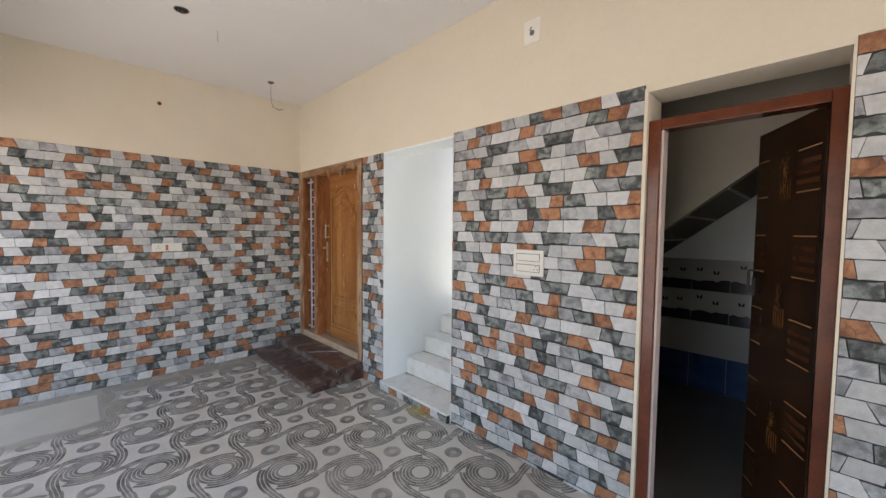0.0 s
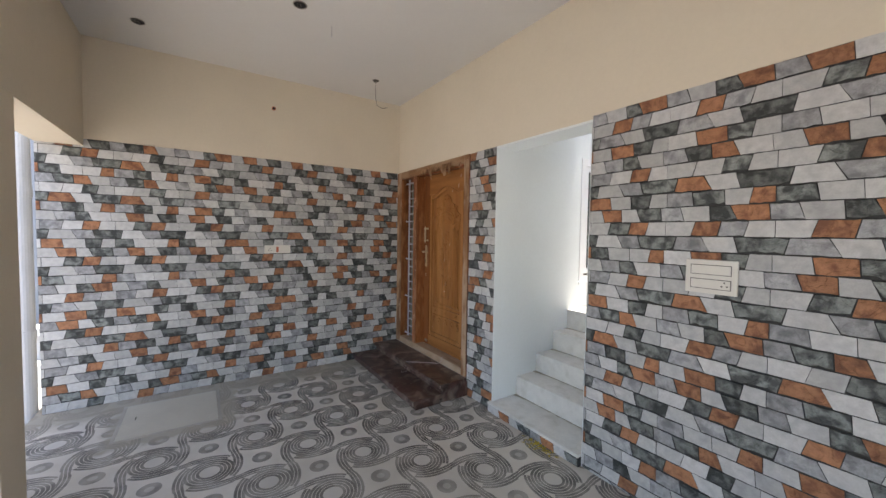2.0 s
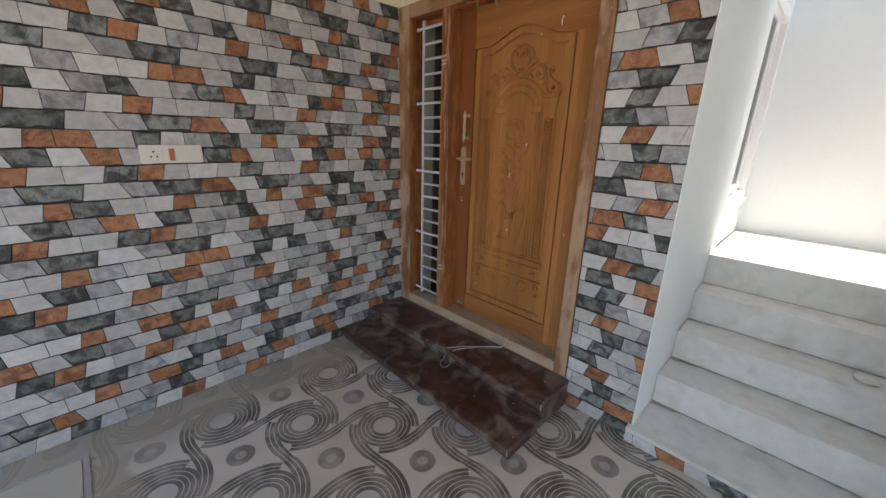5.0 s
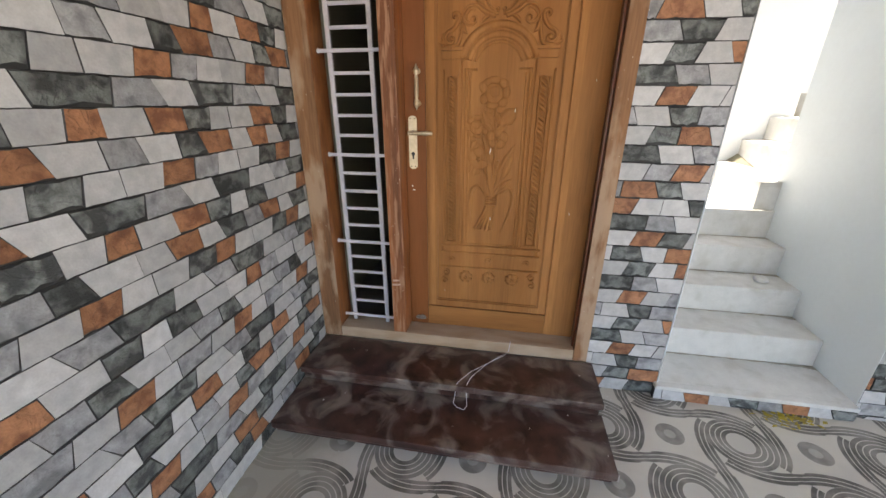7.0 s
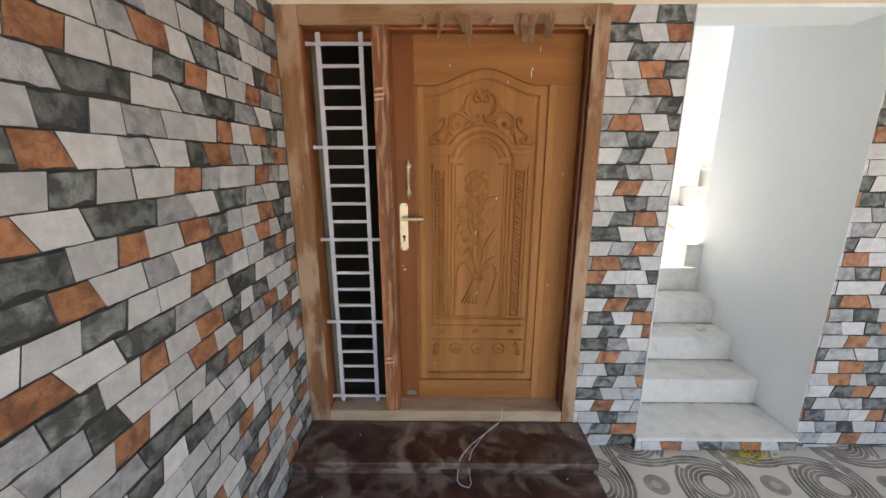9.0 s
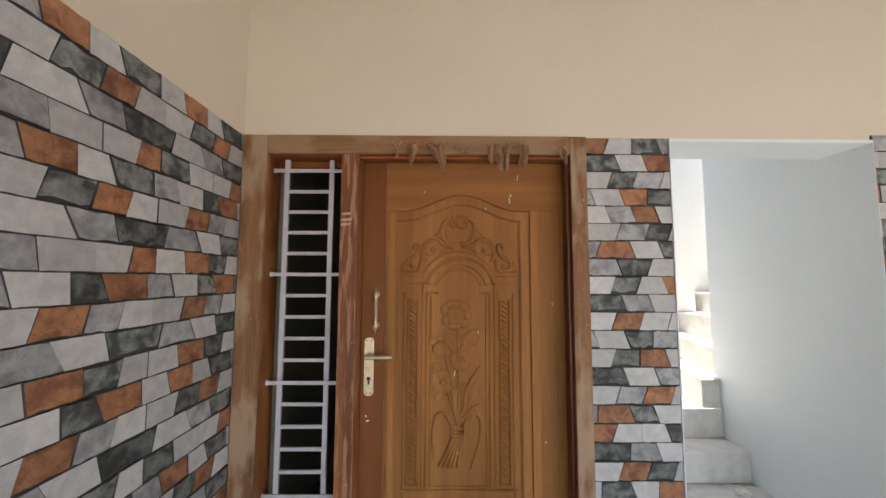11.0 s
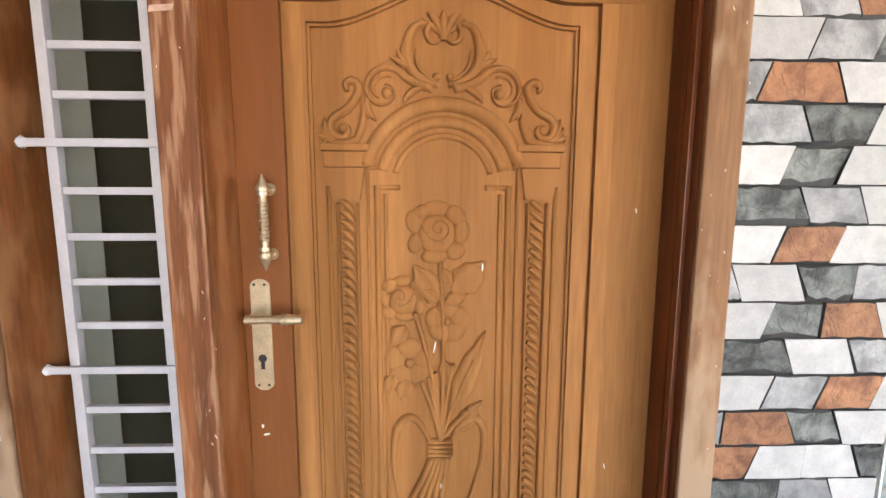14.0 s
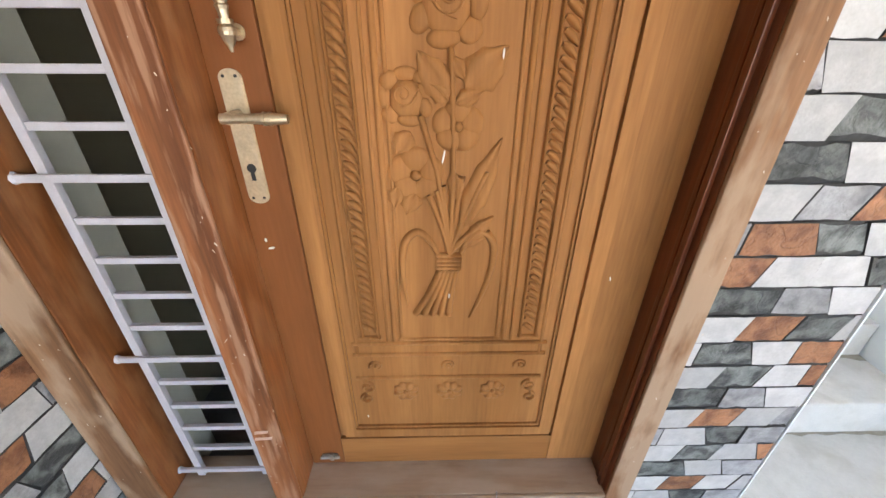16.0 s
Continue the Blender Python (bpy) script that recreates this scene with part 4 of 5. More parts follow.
# scrolls over the arch
bm = bmesh.new()
for s in (-1, 1):
    def q(x, z):
        return (CXP + s * x, z)
    def sp(x, z, r0, r1, a0, a1):
        return [(CXP + s * (p - CXP), w) for p, w in spiral(CXP + x, z, r0, r1, a0, a1)]
    # heart of two C scrolls with a rolled end
    bead(bm, curve(q(0.010, 1.812), q(0.082, 1.826), q(0.076, 1.886), 14) + curve(q(0.076, 1.886), q(0.072, 1.940), q(0.030, 1.934), 12)[1:], 0.0218, 0.0128, taper=True)
    bead(bm, sp(0.017, 1.912, 0.022, 0.004, 60, -330), 0.0141, 0.0109, taper="end")
    bead(bm, curve(q(0.014, 1.820), q(0.062, 1.834), q(0.058, 1.884), 12), 0.0102, 0.0081, taper=True)
    dome(bm, CXP + s * 0.014, 1.829, 0.009, 0.009, 0.011)
    # side volute springing from the heart
    bead(bm, curve(q(0.022, 1.806), q(0.066, 1.812), q(0.092, 1.838), 10) + sp(0.124, 1.800, 0.050, 0.012, 128, -268)[1:], 0.0218, 0.0128, taper="end")
    bead(bm, sp(0.126, 1.801, 0.031, 0.018, 120, -60), 0.0102, 0.0081, taper=True)
    dome(bm, CXP + s * 0.119, 1.795, 0.012, 0.012, 0.0125)
    bead(bm, curve(q(0.046, 1.806), q(0.074, 1.800), q(0.084, 1.776), 10), 0.0166, 0.0109, taper=True)
    for k in range(3):
        bead(bm, curve(q(0.064, 1.842), q(0.086, 1.856), q(0.084 + 0.014 * k, 1.898 - 0.016 * k)), 0.0154, 0.0109, taper=True)
        bead(bm, curve(q(0.160, 1.784), q(0.166, 1.760), q(0.142 + 0.014 * k, 1.738 + 0.004 * k)), 0.0154, 0.0114, taper=True)
    # outer S scroll down to the capital
    bead(bm, sp(0.196, 1.806, 0.018, 0.006, 200, -60)[::-1] + curve(q(0.179, 1.800), q(0.188, 1.768), q(0.216, 1.752), 10)[1:] + sp(0.214, 1.722, 0.030, 0.008, 86, -250)[1:], 0.0192, 0.0123, taper=True)
    dome(bm, CXP + s * 0.213, 1.722, 0.011, 0.011, 0.0125)
    bead(bm, curve(q(0.170, 1.786), q(0.164, 1.734), q(0.184, 1.700), 12) + curve(q(0.184, 1.700), q(0.214, 1.684), q(0.252, 1.698), 10)[1:], 0.0179, 0.0114, taper=True)
    for k in range(3):
        bead(bm, curve(q(0.226, 1.698), q(0.250, 1.702), q(0.252 + 0.008 * k, 1.744 - 0.018 * k)), 0.0166, 0.0109, taper=True)
    bead(bm, sp(0.256, 1.702, 0.013, 0.004, 180, 480), 0.0115, 0.0095, taper="end")
    # fleur at the top
    bead(bm, curve(q(0.004, 1.905), q(0.012, 1.948), q(0.034, 1.954)), 0.0179, 0.0119, taper=True)
    bead(bm, curve(q(0.002, 1.912), q(0.026, 1.930), q(0.044, 1.944)), 0.0128, 0.0095, taper=True)
bead(bm, [(CXP, 1.900 + 0.0085 * k) for k in range(8)], 0.0218, 0.0128, taper=True)
part("crest_scrolls", bm, TEAK, leaf, "carved acanthus scrolls", smooth=True)
# bouquet
bm = bmesh.new()
rose(bm, -3.634, 1.500, 0.068)
part("carved_rose", bm, TEAK, leaf, smooth=True)
bm = bmesh.new()
rose(bm, -3.712, 1.351, 0.052, -1)
part("carved_rose", bm, TEAK, leaf, smooth=True)
bm = bmesh.new()
flower(bm, -3.612, 1.299, 0.050)
part("carved_flower", bm, TEAK, leaf, smooth=True)
bm = bmesh.new()
flower(bm, -3.697, 1.202, 0.057)
part("carved_flower", bm, TEAK, leaf, smooth=True)
bm = bmesh.new()
knot = (-3.626, 1.015)
for end, mid in (((-3.628, 1.435), (-3.614, 1.22)), ((-3.685, 1.32), (-3.636, 1.17)), ((-3.672, 1.16), (-3.640, 1.09)), ((-3.655, 1.17), (-3.634, 1.09)), ((-3.640, 1.18), (-3.630, 1.09)),
                 ((-3.55, 1.21), (-3.60, 1.10)), ((-3.60, 1.20), (-3.616, 1.10)), ((-3.56, 1.09), (-3.60, 1.05))):
    bead(bm, curve(knot, mid, end), 0.013, 0.0110)
part("carved_stems", bm, TEAK, leaf, smooth=True)
bm = bmesh.new()
for a, t, w in (((-3.632, 1.345), (-3.688, 1.43), 0.024), ((-3.618, 1.34), (-3.565, 1.365), 0.014), ((-3.60, 1.365), (-3.524, 1.438), 0.028), ((-3.60, 1.08), (-3.524, 1.278), 0.022), ((-3.705, 1.29), (-3.735, 1.245), 0.018),
                ((-3.70, 1.165), (-3.72, 1.115), 0.018), ((-3.735, 1.18), (-3.745, 1.13), 0.014), ((-3.585, 1.05), (-3.53, 1.11), 0.014), ((-3.595, 1.035), (-3.535, 1.075), 0.012), ((-3.632, 1.345), (-3.668, 1.375), 0.014),
                ((-3.62, 1.21), (-3.612, 1.15), 0.012), ((-3.628, 1.42), (-3.60, 1.38), 0.012)):
    leaf_shape(bm, a, t, w * 1.3, 0.0110)
part("carved_leaves", bm, TEAK, leaf, smooth=True)
bm = bmesh.new()
for k in range(5):
    bead(bm, curve((-3.645 + 0.009 * k, 0.975), (-3.665 + 0.011 * k, 0.91), (-3.708 + 0.021 * k, 0.842 - 0.001 * k)), 0.017, 0.012)
for k in range(4):
    bead(bm, [(-3.655, 1.012 - 0.011 * k), (-3.597, 1.012 - 0.011 * k)], 0.012, 0.013)
for s, tip in ((-1, (-3.726, 0.868)), (1, (-3.572, 0.828))):
    bead(bm, curve((-3.626 + s * 0.025, 1.01), (-3.626 + s * 0.065, 1.11), (-3.626 + s * 0.100, 1.045), 14) + curve((-3.626 + s * 0.100, 1.045), (-3.626 + s * 0.118, 0.98), tip, 14)[1:], 0.019, 0.011, taper=True)
part("carved_ribbon", bm, TEAK, leaf, smooth=True)

# lock plate with lever, pull handle and bottom bolt
HX = -4.020
bm = bmesh.new()
prism(bm, [(HX + x, z) for x, z in arc(0, 1.384, 0.021, 0, 180, 12, 0.016) + arc(0, 1.163, 0.021, 180, 360, 12, 0.016)], "y", LY - 0.005, LY - 0.0002)
bmesh.ops.bevel(bm, geom=[e for e in bm.edges if abs(e.verts[0].co.y - e.verts[1].co.y) < 1e-6 and e.verts[0].co.y < LY - 0.003], offset=0.002, segments=2, affect="EDGES")
part("lock_plate", bm, BRASS, leaf, "aged brass lock plate")
bm = bmesh.new()
for z in (1.388, 1.160):
    for x in (-0.011, 0.011):
        rod(bm, (HX + x, LY - 0.0055, z), (HX + x, LY - 0.0048, z), 0.003, 10)
rod(bm, (HX, LY - 0.0062, 1.222), (HX, LY - 0.0049, 1.222), 0.009, 16)
box(bm, HX - 0.004, HX + 0.004, LY - 0.0060, LY - 0.0049, 1.197, 1.221)
part("keyhole", bm, BLACK, leaf)
bm = bmesh.new()
rod(bm, (HX, LY - 0.045, 1.322), (HX, LY - 0.004, 1.322), 0.011, 14)
for a, c, r, r2 in ((-0.012, 0.03, 0.0095, 0.008), (0.03, 0.062, 0.008, 0.010), (0.062, 0.066, 0.012, 0.012), (0.066, 0.072, 0.009, 0.009), (0.072, 0.076, 0.012, 0.012), (0.076, 0.105, 0.011, 0.008)):
    rod(bm, (HX + a, LY - 0.045, 1.322), (HX + c, LY - 0.045, 1.322), r, 14, r2)
part("lever", bm, BRASS, leaf, "ribbed brass lever", smooth=False)
bm = bmesh.new()
PX = HX + 0.031
for z in (1.592, 1.455):
    rod(bm, (PX, LY - 0.035, z), (PX, LY - 0.001, z), 0.007, 12)
    bmesh.ops.create_uvsphere(bm, u_segments=12, v_segments=8, radius=0.014, matrix=Matrix.Translation((PX, LY - 0.036, z)))
    rod(bm, (PX, LY - 0.003, z), (PX, LY - 0.0002, z), 0.013, 14)
for a, c, r, r2 in ((1.465, 1.472, 0.012, 0.012), (1.472, 1.484, 0.007, 0.0085), (1.566, 1.578, 0.0085, 0.007), (1.578, 1.585, 0.012, 0.012), (1.60, 1.610, 0.011, 0.006), (1.610, 1.621, 0.005, 0.002), (1.445, 1.435, 0.011, 0.006), (1.435, 1.425, 0.005, 0.002)):
    rod(bm, (PX, LY - 0.036, a), (PX, LY - 0.036, c), r, 12, r2)
for k in range(10):
    z = 1.484 + 0.0082 * k
    rod(bm, (PX, LY - 0.036, z), (PX, LY - 0.036, z + 0.0055), 0.0088, 10, 0.0108)
    rod(bm, (PX, LY - 0.036, z + 0.0055), (PX, LY - 0.036, z + 0.0082), 0.0108, 10, 0.0088)
part("pull_handle", bm, BRASS, leaf, "turned brass pull handle")
bm = boxes((LX0 + 0.035, LX0 + 0.085, LY - 0.004, LY - 0.0002, 0.268, 0.292), bevel=0.001)
rod(bm, (LX0 + 0.03, LY - 0.007, 0.28), (LX0 + 0.09, LY - 0.007, 0.28), 0.005, 10)
box(bm, LX0 + 0.062, LX0 + 0.072, LY - 0.012, LY - 0.004, 0.272, 0.30)
part("bolt", bm, STEEL, leaf, "small steel bolt")

# ---- granite steps before the door ----
step_up = tagged(link("granite_step", boxes((-4.556, -3.052, 1.975, 2.259, 0.001, 0.135)), GRANITE), "upper dark brown granite step, dusty, below the door", "step", "granite steps", "structure")
part("tread_slab", boxes((-4.558, -3.042, 1.946, 2.244, 0.136, 0.171), bevel=0.006), GRANITE, step_up)
step_low = tagged(link("granite_step", boxes((-4.556, -3.045, 1.695, 1.944, 0.001, 0.045)), GRANITE), "lower dark brown granite step, dusty, on the tiles", "step", "granite steps", "structure")
part("tread_slab", boxes((-4.558, -3.036, 1.664, 1.974, 0.046, 0.085), bevel=0.006), GRANITE, step_low)

# ---- washroom door ----
BROWN = mat("glossy_brown_paint", (0.115, 0.030, 0.013), 0.2, 0.2, 12, 80, 0.05, coat=0.15, shine=0.3)
wdoor = tagged(new("washroom_door"), "dark brown printed door with gold flowers, standing open inwards", "door")
structure("trim_washroom", boxes((-0.43, -0.414, 2.259, 2.488, 0.0, TOP - 0.002), (0.2875, 0.297, 2.259, 2.488, 0.0, TOP - 0.002), (-0.4135, 0.287, 2.262, 2.488, TOP - 0.018, TOP - 0.002)), CREAM, "cream plastered reveal of the washroom opening", "trim")
part("jamb", boxes((-0.413, -0.357, 2.285, 2.375, 0.021, 2.125), bevel=0.003), BROWN, wdoor)
part("jamb", boxes((0.240, 0.287, 2.285, 2.375, 0.021, 2.125), bevel=0.003), BROWN, wdoor)
part("stop", boxes((-0.3565, -0.345, 2.300, 2.374, 0.021, 2.072), bevel=0.002), mat("pinkish_primer", (0.50, 0.40, 0.36), 0.7, 0.06, 12, 80, 0.1), wdoor, "bare pinkish primed stop")
part("head", boxes((-0.356, 0.239, 2.285, 2.375, 2.073, 2.125), bevel=0.003), BROWN, wdoor)
structure("trim_side_light", boxes((-4.60, -4.4565, 2.396, 2.488, 0.172, TOP - 0.001)), mat("grey_green_paint", (0.42, 0.43, 0.36), 0.85, 0.04, 3, 50, 0.1), "greenish grey plastered reveal behind the side light", "trim")

# printed washroom door leaf, turned on its hinges
HINGE, ANGLE = Vector((0.260, 2.376, 0.0)), math.atan2(2.87 - 2.376, 0.000 - 0.260)
PRINT = wood("dark_printed_board", (0.018, 0.008, 0.005), (0.050, 0.020, 0.008), 0.25, "z", coat=0.15)
STRIPE = wood("brown_printed_stripe", (0.075, 0.030, 0.014), (0.045, 0.017, 0.008), 0.25, "x")
GOLD = mat("gold_print", (0.20, 0.088, 0.018), 0.4, 0.4, 40, 120, 0.1, metal=0.2)
turn = Matrix.Translation(HINGE) @ Matrix.Rotation(ANGLE, 4, "Z")
bm = boxes((0.0, 0.545, 0.0, 0.030, 0.035, 2.085), bevel=0.004)
bm.transform(turn)
wleaf = part("leaf", bm, PRINT, wdoor, "dark glossy printed board")
LED = 0.030
LINE = wood("pale_printed_line", (0.36, 0.20, 0.10), (0.24, 0.12, 0.05), 0.25, "x")
for x0, x1 in ((0.025, 0.185), (0.43, 0.525)):
    for g in range(5):
        for dz, h, m in ((0.0, 0.006, LINE), (0.035, 0.022, STRIPE), (0.080, 0.022, STRIPE), (0.125, 0.022, STRIPE), (0.190, 0.006, LINE)):
            z = 0.18 + 0.39 * g + dz
            bm = boxes((x0, x1, LED, LED + 0.002, z, z + h), bevel=0.0006)
            bm.transform(turn)
            part("stripe", bm, m, wleaf)
for z in (0.62, 1.24, 1.86):
    bm = bmesh.new()
    r = random.Random(int(z * 100))
    for k in range(70):
        a, d = r.uniform(0, math.tau), r.uniform(0.0, 0.075) * r.random() ** 0.4
        cx, cz, turn_to = 0.275 + d * math.cos(a) * 0.55, z + d * math.sin(a) * 1.7, r.uniform(0.9, 2.2)
        length, width = r.uniform(0.010, 0.034), r.uniform(0.0022, 0.0060)
        ux, uz = math.cos(turn_to), math.sin(turn_to)
        vs = [bm.verts.new((cx + ux * u * length - uz * v * width, LED + 0.002 + 0.0001 * k, cz + uz * u * length + ux * v * width)) for u, v in ((-0.5, 0), (-0.1, -0.5), (0.5, 0), (-0.1, 0.5))]
        bm.faces.new(vs[::-1])
    for k in range(5):
        x = 0.275 + 0.02 * (k - 2)
        box(bm, x - 0.0007, x + 0.0007, LED, LED + 0.002, z - 0.14 - 0.01 * (k % 2), z - 0.05)
    bm.transform(turn)
    part("gold_flower", bm, GOLD, wleaf, "gold flower print")
bm = boxes((0.505, 0.528, LED, LED + 0.012, 1.21, 1.31), bevel=0.003)
rod(bm, (0.516, LED + 0.03, 1.23), (0.516, LED + 0.03, 1.35), 0.007, 10)
rod(bm, (0.516, LED, 1.23), (0.516, LED + 0.03, 1.23), 0.006, 8)
rod(bm, (0.516, LED, 1.35), (0.516, LED + 0.03, 1.35), 0.006, 8)
bm.transform(turn)
part("latch", bm, BLACK, wleaf, "dark latch")

# ---- washroom tiles ----
BLUE = mat("blue_wall_tile", (0.020, 0.055, 0.16), 0.12, 0.25, 5, 60, 0.03, second=(0.05, 0.10, 0.22), amount=0.5)
PALE = mat("pale_wall_tile", (0.37, 0.375, 0.36), 0.15, 0.03, 5, 60, 0.02)
INK = mat("dark_tile_print", (0.03, 0.032, 0.038), 0.15, 0.2, 20, 90, 0.02)
tiles = structure("wall_washroom_back", boxes((-1.22, 0.799, 4.4585, 4.4695, 0.021, 1.30)), PALE, "pale tiled wall with butterfly bands and a blue dado", "wall")
for k in range(6):
    x = -1.215 + 0.3 * k
    part("tile", boxes((x, x + 0.297, 4.452, 4.458, 0.024, 0.370), bevel=0.001), BLUE, tiles, "blue glazed tile")
    for z in (0.69, 0.995):
        t = part("tile", boxes((x, x + 0.297, 4.452, 4.458, z + 0.002, z + 0.300), bevel=0.001), PALE, tiles)
        r = random.Random(k * 7 + int(z * 10))
        bm = bmesh.new()
        top = [(x + 0.297 - 0.297 * i / 9, z + 0.10 + r.uniform(-0.010, 0.016)) for i in range(10)]
        prism(bm, [(x, z + 0.003), (x + 0.297, z + 0.003)] + top, "y", 4.4500, 4.4515)
        part("printed_scene", bm, INK, t)
        bm = bmesh.new()
        for i in range(2):
            bx, bz = x + 0.07 + 0.14 * i + r.uniform(-0.02, 0.02), z + 0.17 + r.uniform(0, 0.07)
            for sgn in (-1, 1):
                vs = [bm.verts.new((bx + sgn * u, 4.4508, bz + w)) for u, w in ((0.001, -0.004), (0.004, 0.008), (0.016, 0.024), (0.027, 0.019), (0.022, 0.003), (0.018, -0.014), (0.006, -0.013))]
                bm.faces.new(vs if sgn > 0 else vs[::-1])
        part("butterfly", bm, INK, t)

# ---- landing window ----
UPVC = mat("white_window_frame", (0.78, 0.79, 0.80), 0.3, 0.03, 10, 60, 0.02)
GLASS = bpy.data.materials.new("dark_window_glass")
GLASS.use_nodes = True
gb = GLASS.node_tree.nodes["Principled BSDF"]
gb.inputs["Base Color"].default_value, gb.inputs["Roughness"].default_value, gb.inputs["Transmission Weight"].default_value = (0.25, 0.28, 0.28, 1), 0.12, 0.8
gn = GLASS.node_tree.nodes.new("ShaderNodeTexVoronoi")
gn.inputs["Scale"].default_value = 60
gbp = GLASS.node_tree.nodes.new("ShaderNodeBump")
gbp.inputs["Strength"].default_value, gbp.inputs["Distance"].default_value = 0.5, 0.003
GLASS.node_tree.links.new(gn.outputs[0], gbp.inputs["Height"])
GLASS.node_tree.links.new(gbp.outputs[0], gb.inputs["Normal"])
window = tagged(new("window_1"), "white sliding window with dark patterned glass on the landing", "window", kind="structure")
fx0, fx1 = -2.77, -2.706
frame_bm = boxes((fx0, fx1, WY0 + 0.001, WY0 + 0.075, WZ0 + 0.001, WZ1 - 0.001), (fx0, fx1, WY1 - 0.075, WY1 - 0.001, WZ0 + 0.001, WZ1 - 0.001),
                 (fx0, fx1, WY0 + 0.0755, WY1 - 0.0755, WZ0 + 0.001, WZ0 + 0.055), (fx0, fx1, WY0 + 0.0755, WY1 - 0.0755, WZ1 - 0.075, WZ1 - 0.001), bevel=0.004)
part("window_frame", frame_bm, UPVC, window)
for a, c, x in ((WY0 + 0.076, (WY0 + WY1) / 2 + 0.02, -2.730), ((WY0 + WY1) / 2 - 0.02, WY1 - 0.076, -2.755)):
    sash = part("sash", boxes((x - 0.012, x + 0.012, a, a + 0.052, WZ0 + 0.076, WZ1 - 0.076), (x - 0.012, x + 0.012, c - 0.052, c, WZ0 + 0.076, WZ1 - 0.076),
                              (x - 0.012, x + 0.012, a + 0.0525, c - 0.0525, WZ0 + 0.076, WZ0 + 0.128), (x - 0.012, x + 0.012, a + 0.0525, c - 0.0525, WZ1 - 0.128, WZ1 - 0.076), bevel=0.003), UPVC, window)
    part("pane", boxes((x - 0.003, x + 0.003, a + 0.053, c - 0.053, WZ0 + 0.1285, WZ1 - 0.1285)), GLASS, sash)
part("window_sill", boxes((-2.7115, -2.690, WY0 - 0.02, WY1 + 0.02, WZ0 - 0.035, WZ0 - 0.001), bevel=0.004), WHITE, window)

# ---- switch plates ----
GREYB = mat("grey_switch", (0.13, 0.125, 0.115), 0.4, 0.05, 20, 90, 0.02)
RED = mat("red_indicator", (0.45, 0.10, 0.04), 0.3, 0.05, 20, 90, 0.02)
sw = tagged(link("switch_plate", boxes((-4.5615, -4.551, 0.709, 0.963, 1.300, 1.386), bevel=0.003), PLASTIC), "ivory plastic socket and switch plate on the stone facing", "switch plate")
part("socket", boxes((-4.5505, -4.548, 0.728, 0.795, 1.312, 1.369), bevel=0.001), PLASTIC, sw)
bm = bmesh.new()
for dy, dz in ((0.0, 0.014), (-0.012, -0.008), (0.012, -0.008)):
    rod(bm, (-4.5482, 0.762 + dy, 1.340 + dz), (-4.5474, 0.762 + dy, 1.340 + dz), 0.0045, 10)
part("socket_holes", bm, BLACK, sw)
part("rocker", boxes((-4.5505, -4.546, 0.822, 0.845, 1.312, 1.369), bevel=0.001), RED, sw, "reddish rocker switch")
part("blank_insert", boxes((-4.5505, -4.549, 0.852, 0.950, 1.312, 1.369), bevel=0.001), PLASTIC, sw)
sw = tagged(link("switch_board", boxes((-1.203, -0.980, 2.247, 2.2595, 1.264, 1.431), bevel=0.004), PLASTIC), "square ivory two-row switch board on the stone facing", "switch plate")
for z0, z1 in ((1.357, 1.407), (1.287, 1.337)):
    part("insert_frame", boxes((-1.179, -1.004, 2.245, 2.2468, z0, z1), bevel=0.0008), GREYB, sw)
    part("insert", boxes((-1.1752, -1.0078, 2.2435, 2.2449, z0 + 0.0036, z1 - 0.0036), bevel=0.0005), PLASTIC, sw)
bm = bmesh.new()
for dx, dz in ((0.0, 0.012), (-0.011, -0.006), (0.011, -0.006)):
    rod(bm, (-1.031 + dx, 2.2425, 1.312 + dz), (-1.031 + dx, 2.2436, 1.312 + dz), 0.004, 10)
part("socket_holes", bm, BLACK, sw)

# ---- boxes and wires left for lamps ----
def ring_box(x, y, r, label):
    bm = bmesh.new()
    n = 24
    prev = None
    first = None
    for i in range(n):
        a = i * math.tau / n
        ring = [bm.verts.new((x + q * math.cos(a), y + q * math.sin(a), z)) for q, z in ((r, CEILING - 0.0005), (r, CEILING - 0.006), (r * 0.86, CEILING - 0.006), (r * 0.82, CEILING - 0.001))]
        if prev:
            for k in range(3):
                bm.faces.new((prev[k], ring[k], ring[k + 1], prev[k + 1]))
        else:
            first = ring
        prev = ring
    for k in range(3):
        bm.faces.new((prev[k], first[k], first[k + 1], prev[k + 1]))
    bmesh.ops.recalc_face_normals(bm, faces=bm.faces)
    ob = tagged(link("ceiling_box", bm, STEEL), label, "junction box", "empty lamp boxes")
    bm = bmesh.new()
    rod(bm, (x, y, CEILING - 0.003), (x, y, CEILING - 0.0012), r * 0.85, 24)
    part("opening", bm, BLACK, ob)
    bm = bmesh.new()
    tube(bm, [(x + 0.01, y, CEILING - 0.003), (x - 0.01, y + 0.01, CEILING - 0.02), (x - 0.02, y - 0.015, CEILING - 0.012), (x + 0.01, y - 0.02, CEILING - 0.004)], 0.003)
    part("wire_end", bm, GREYB, ob)
    return ob


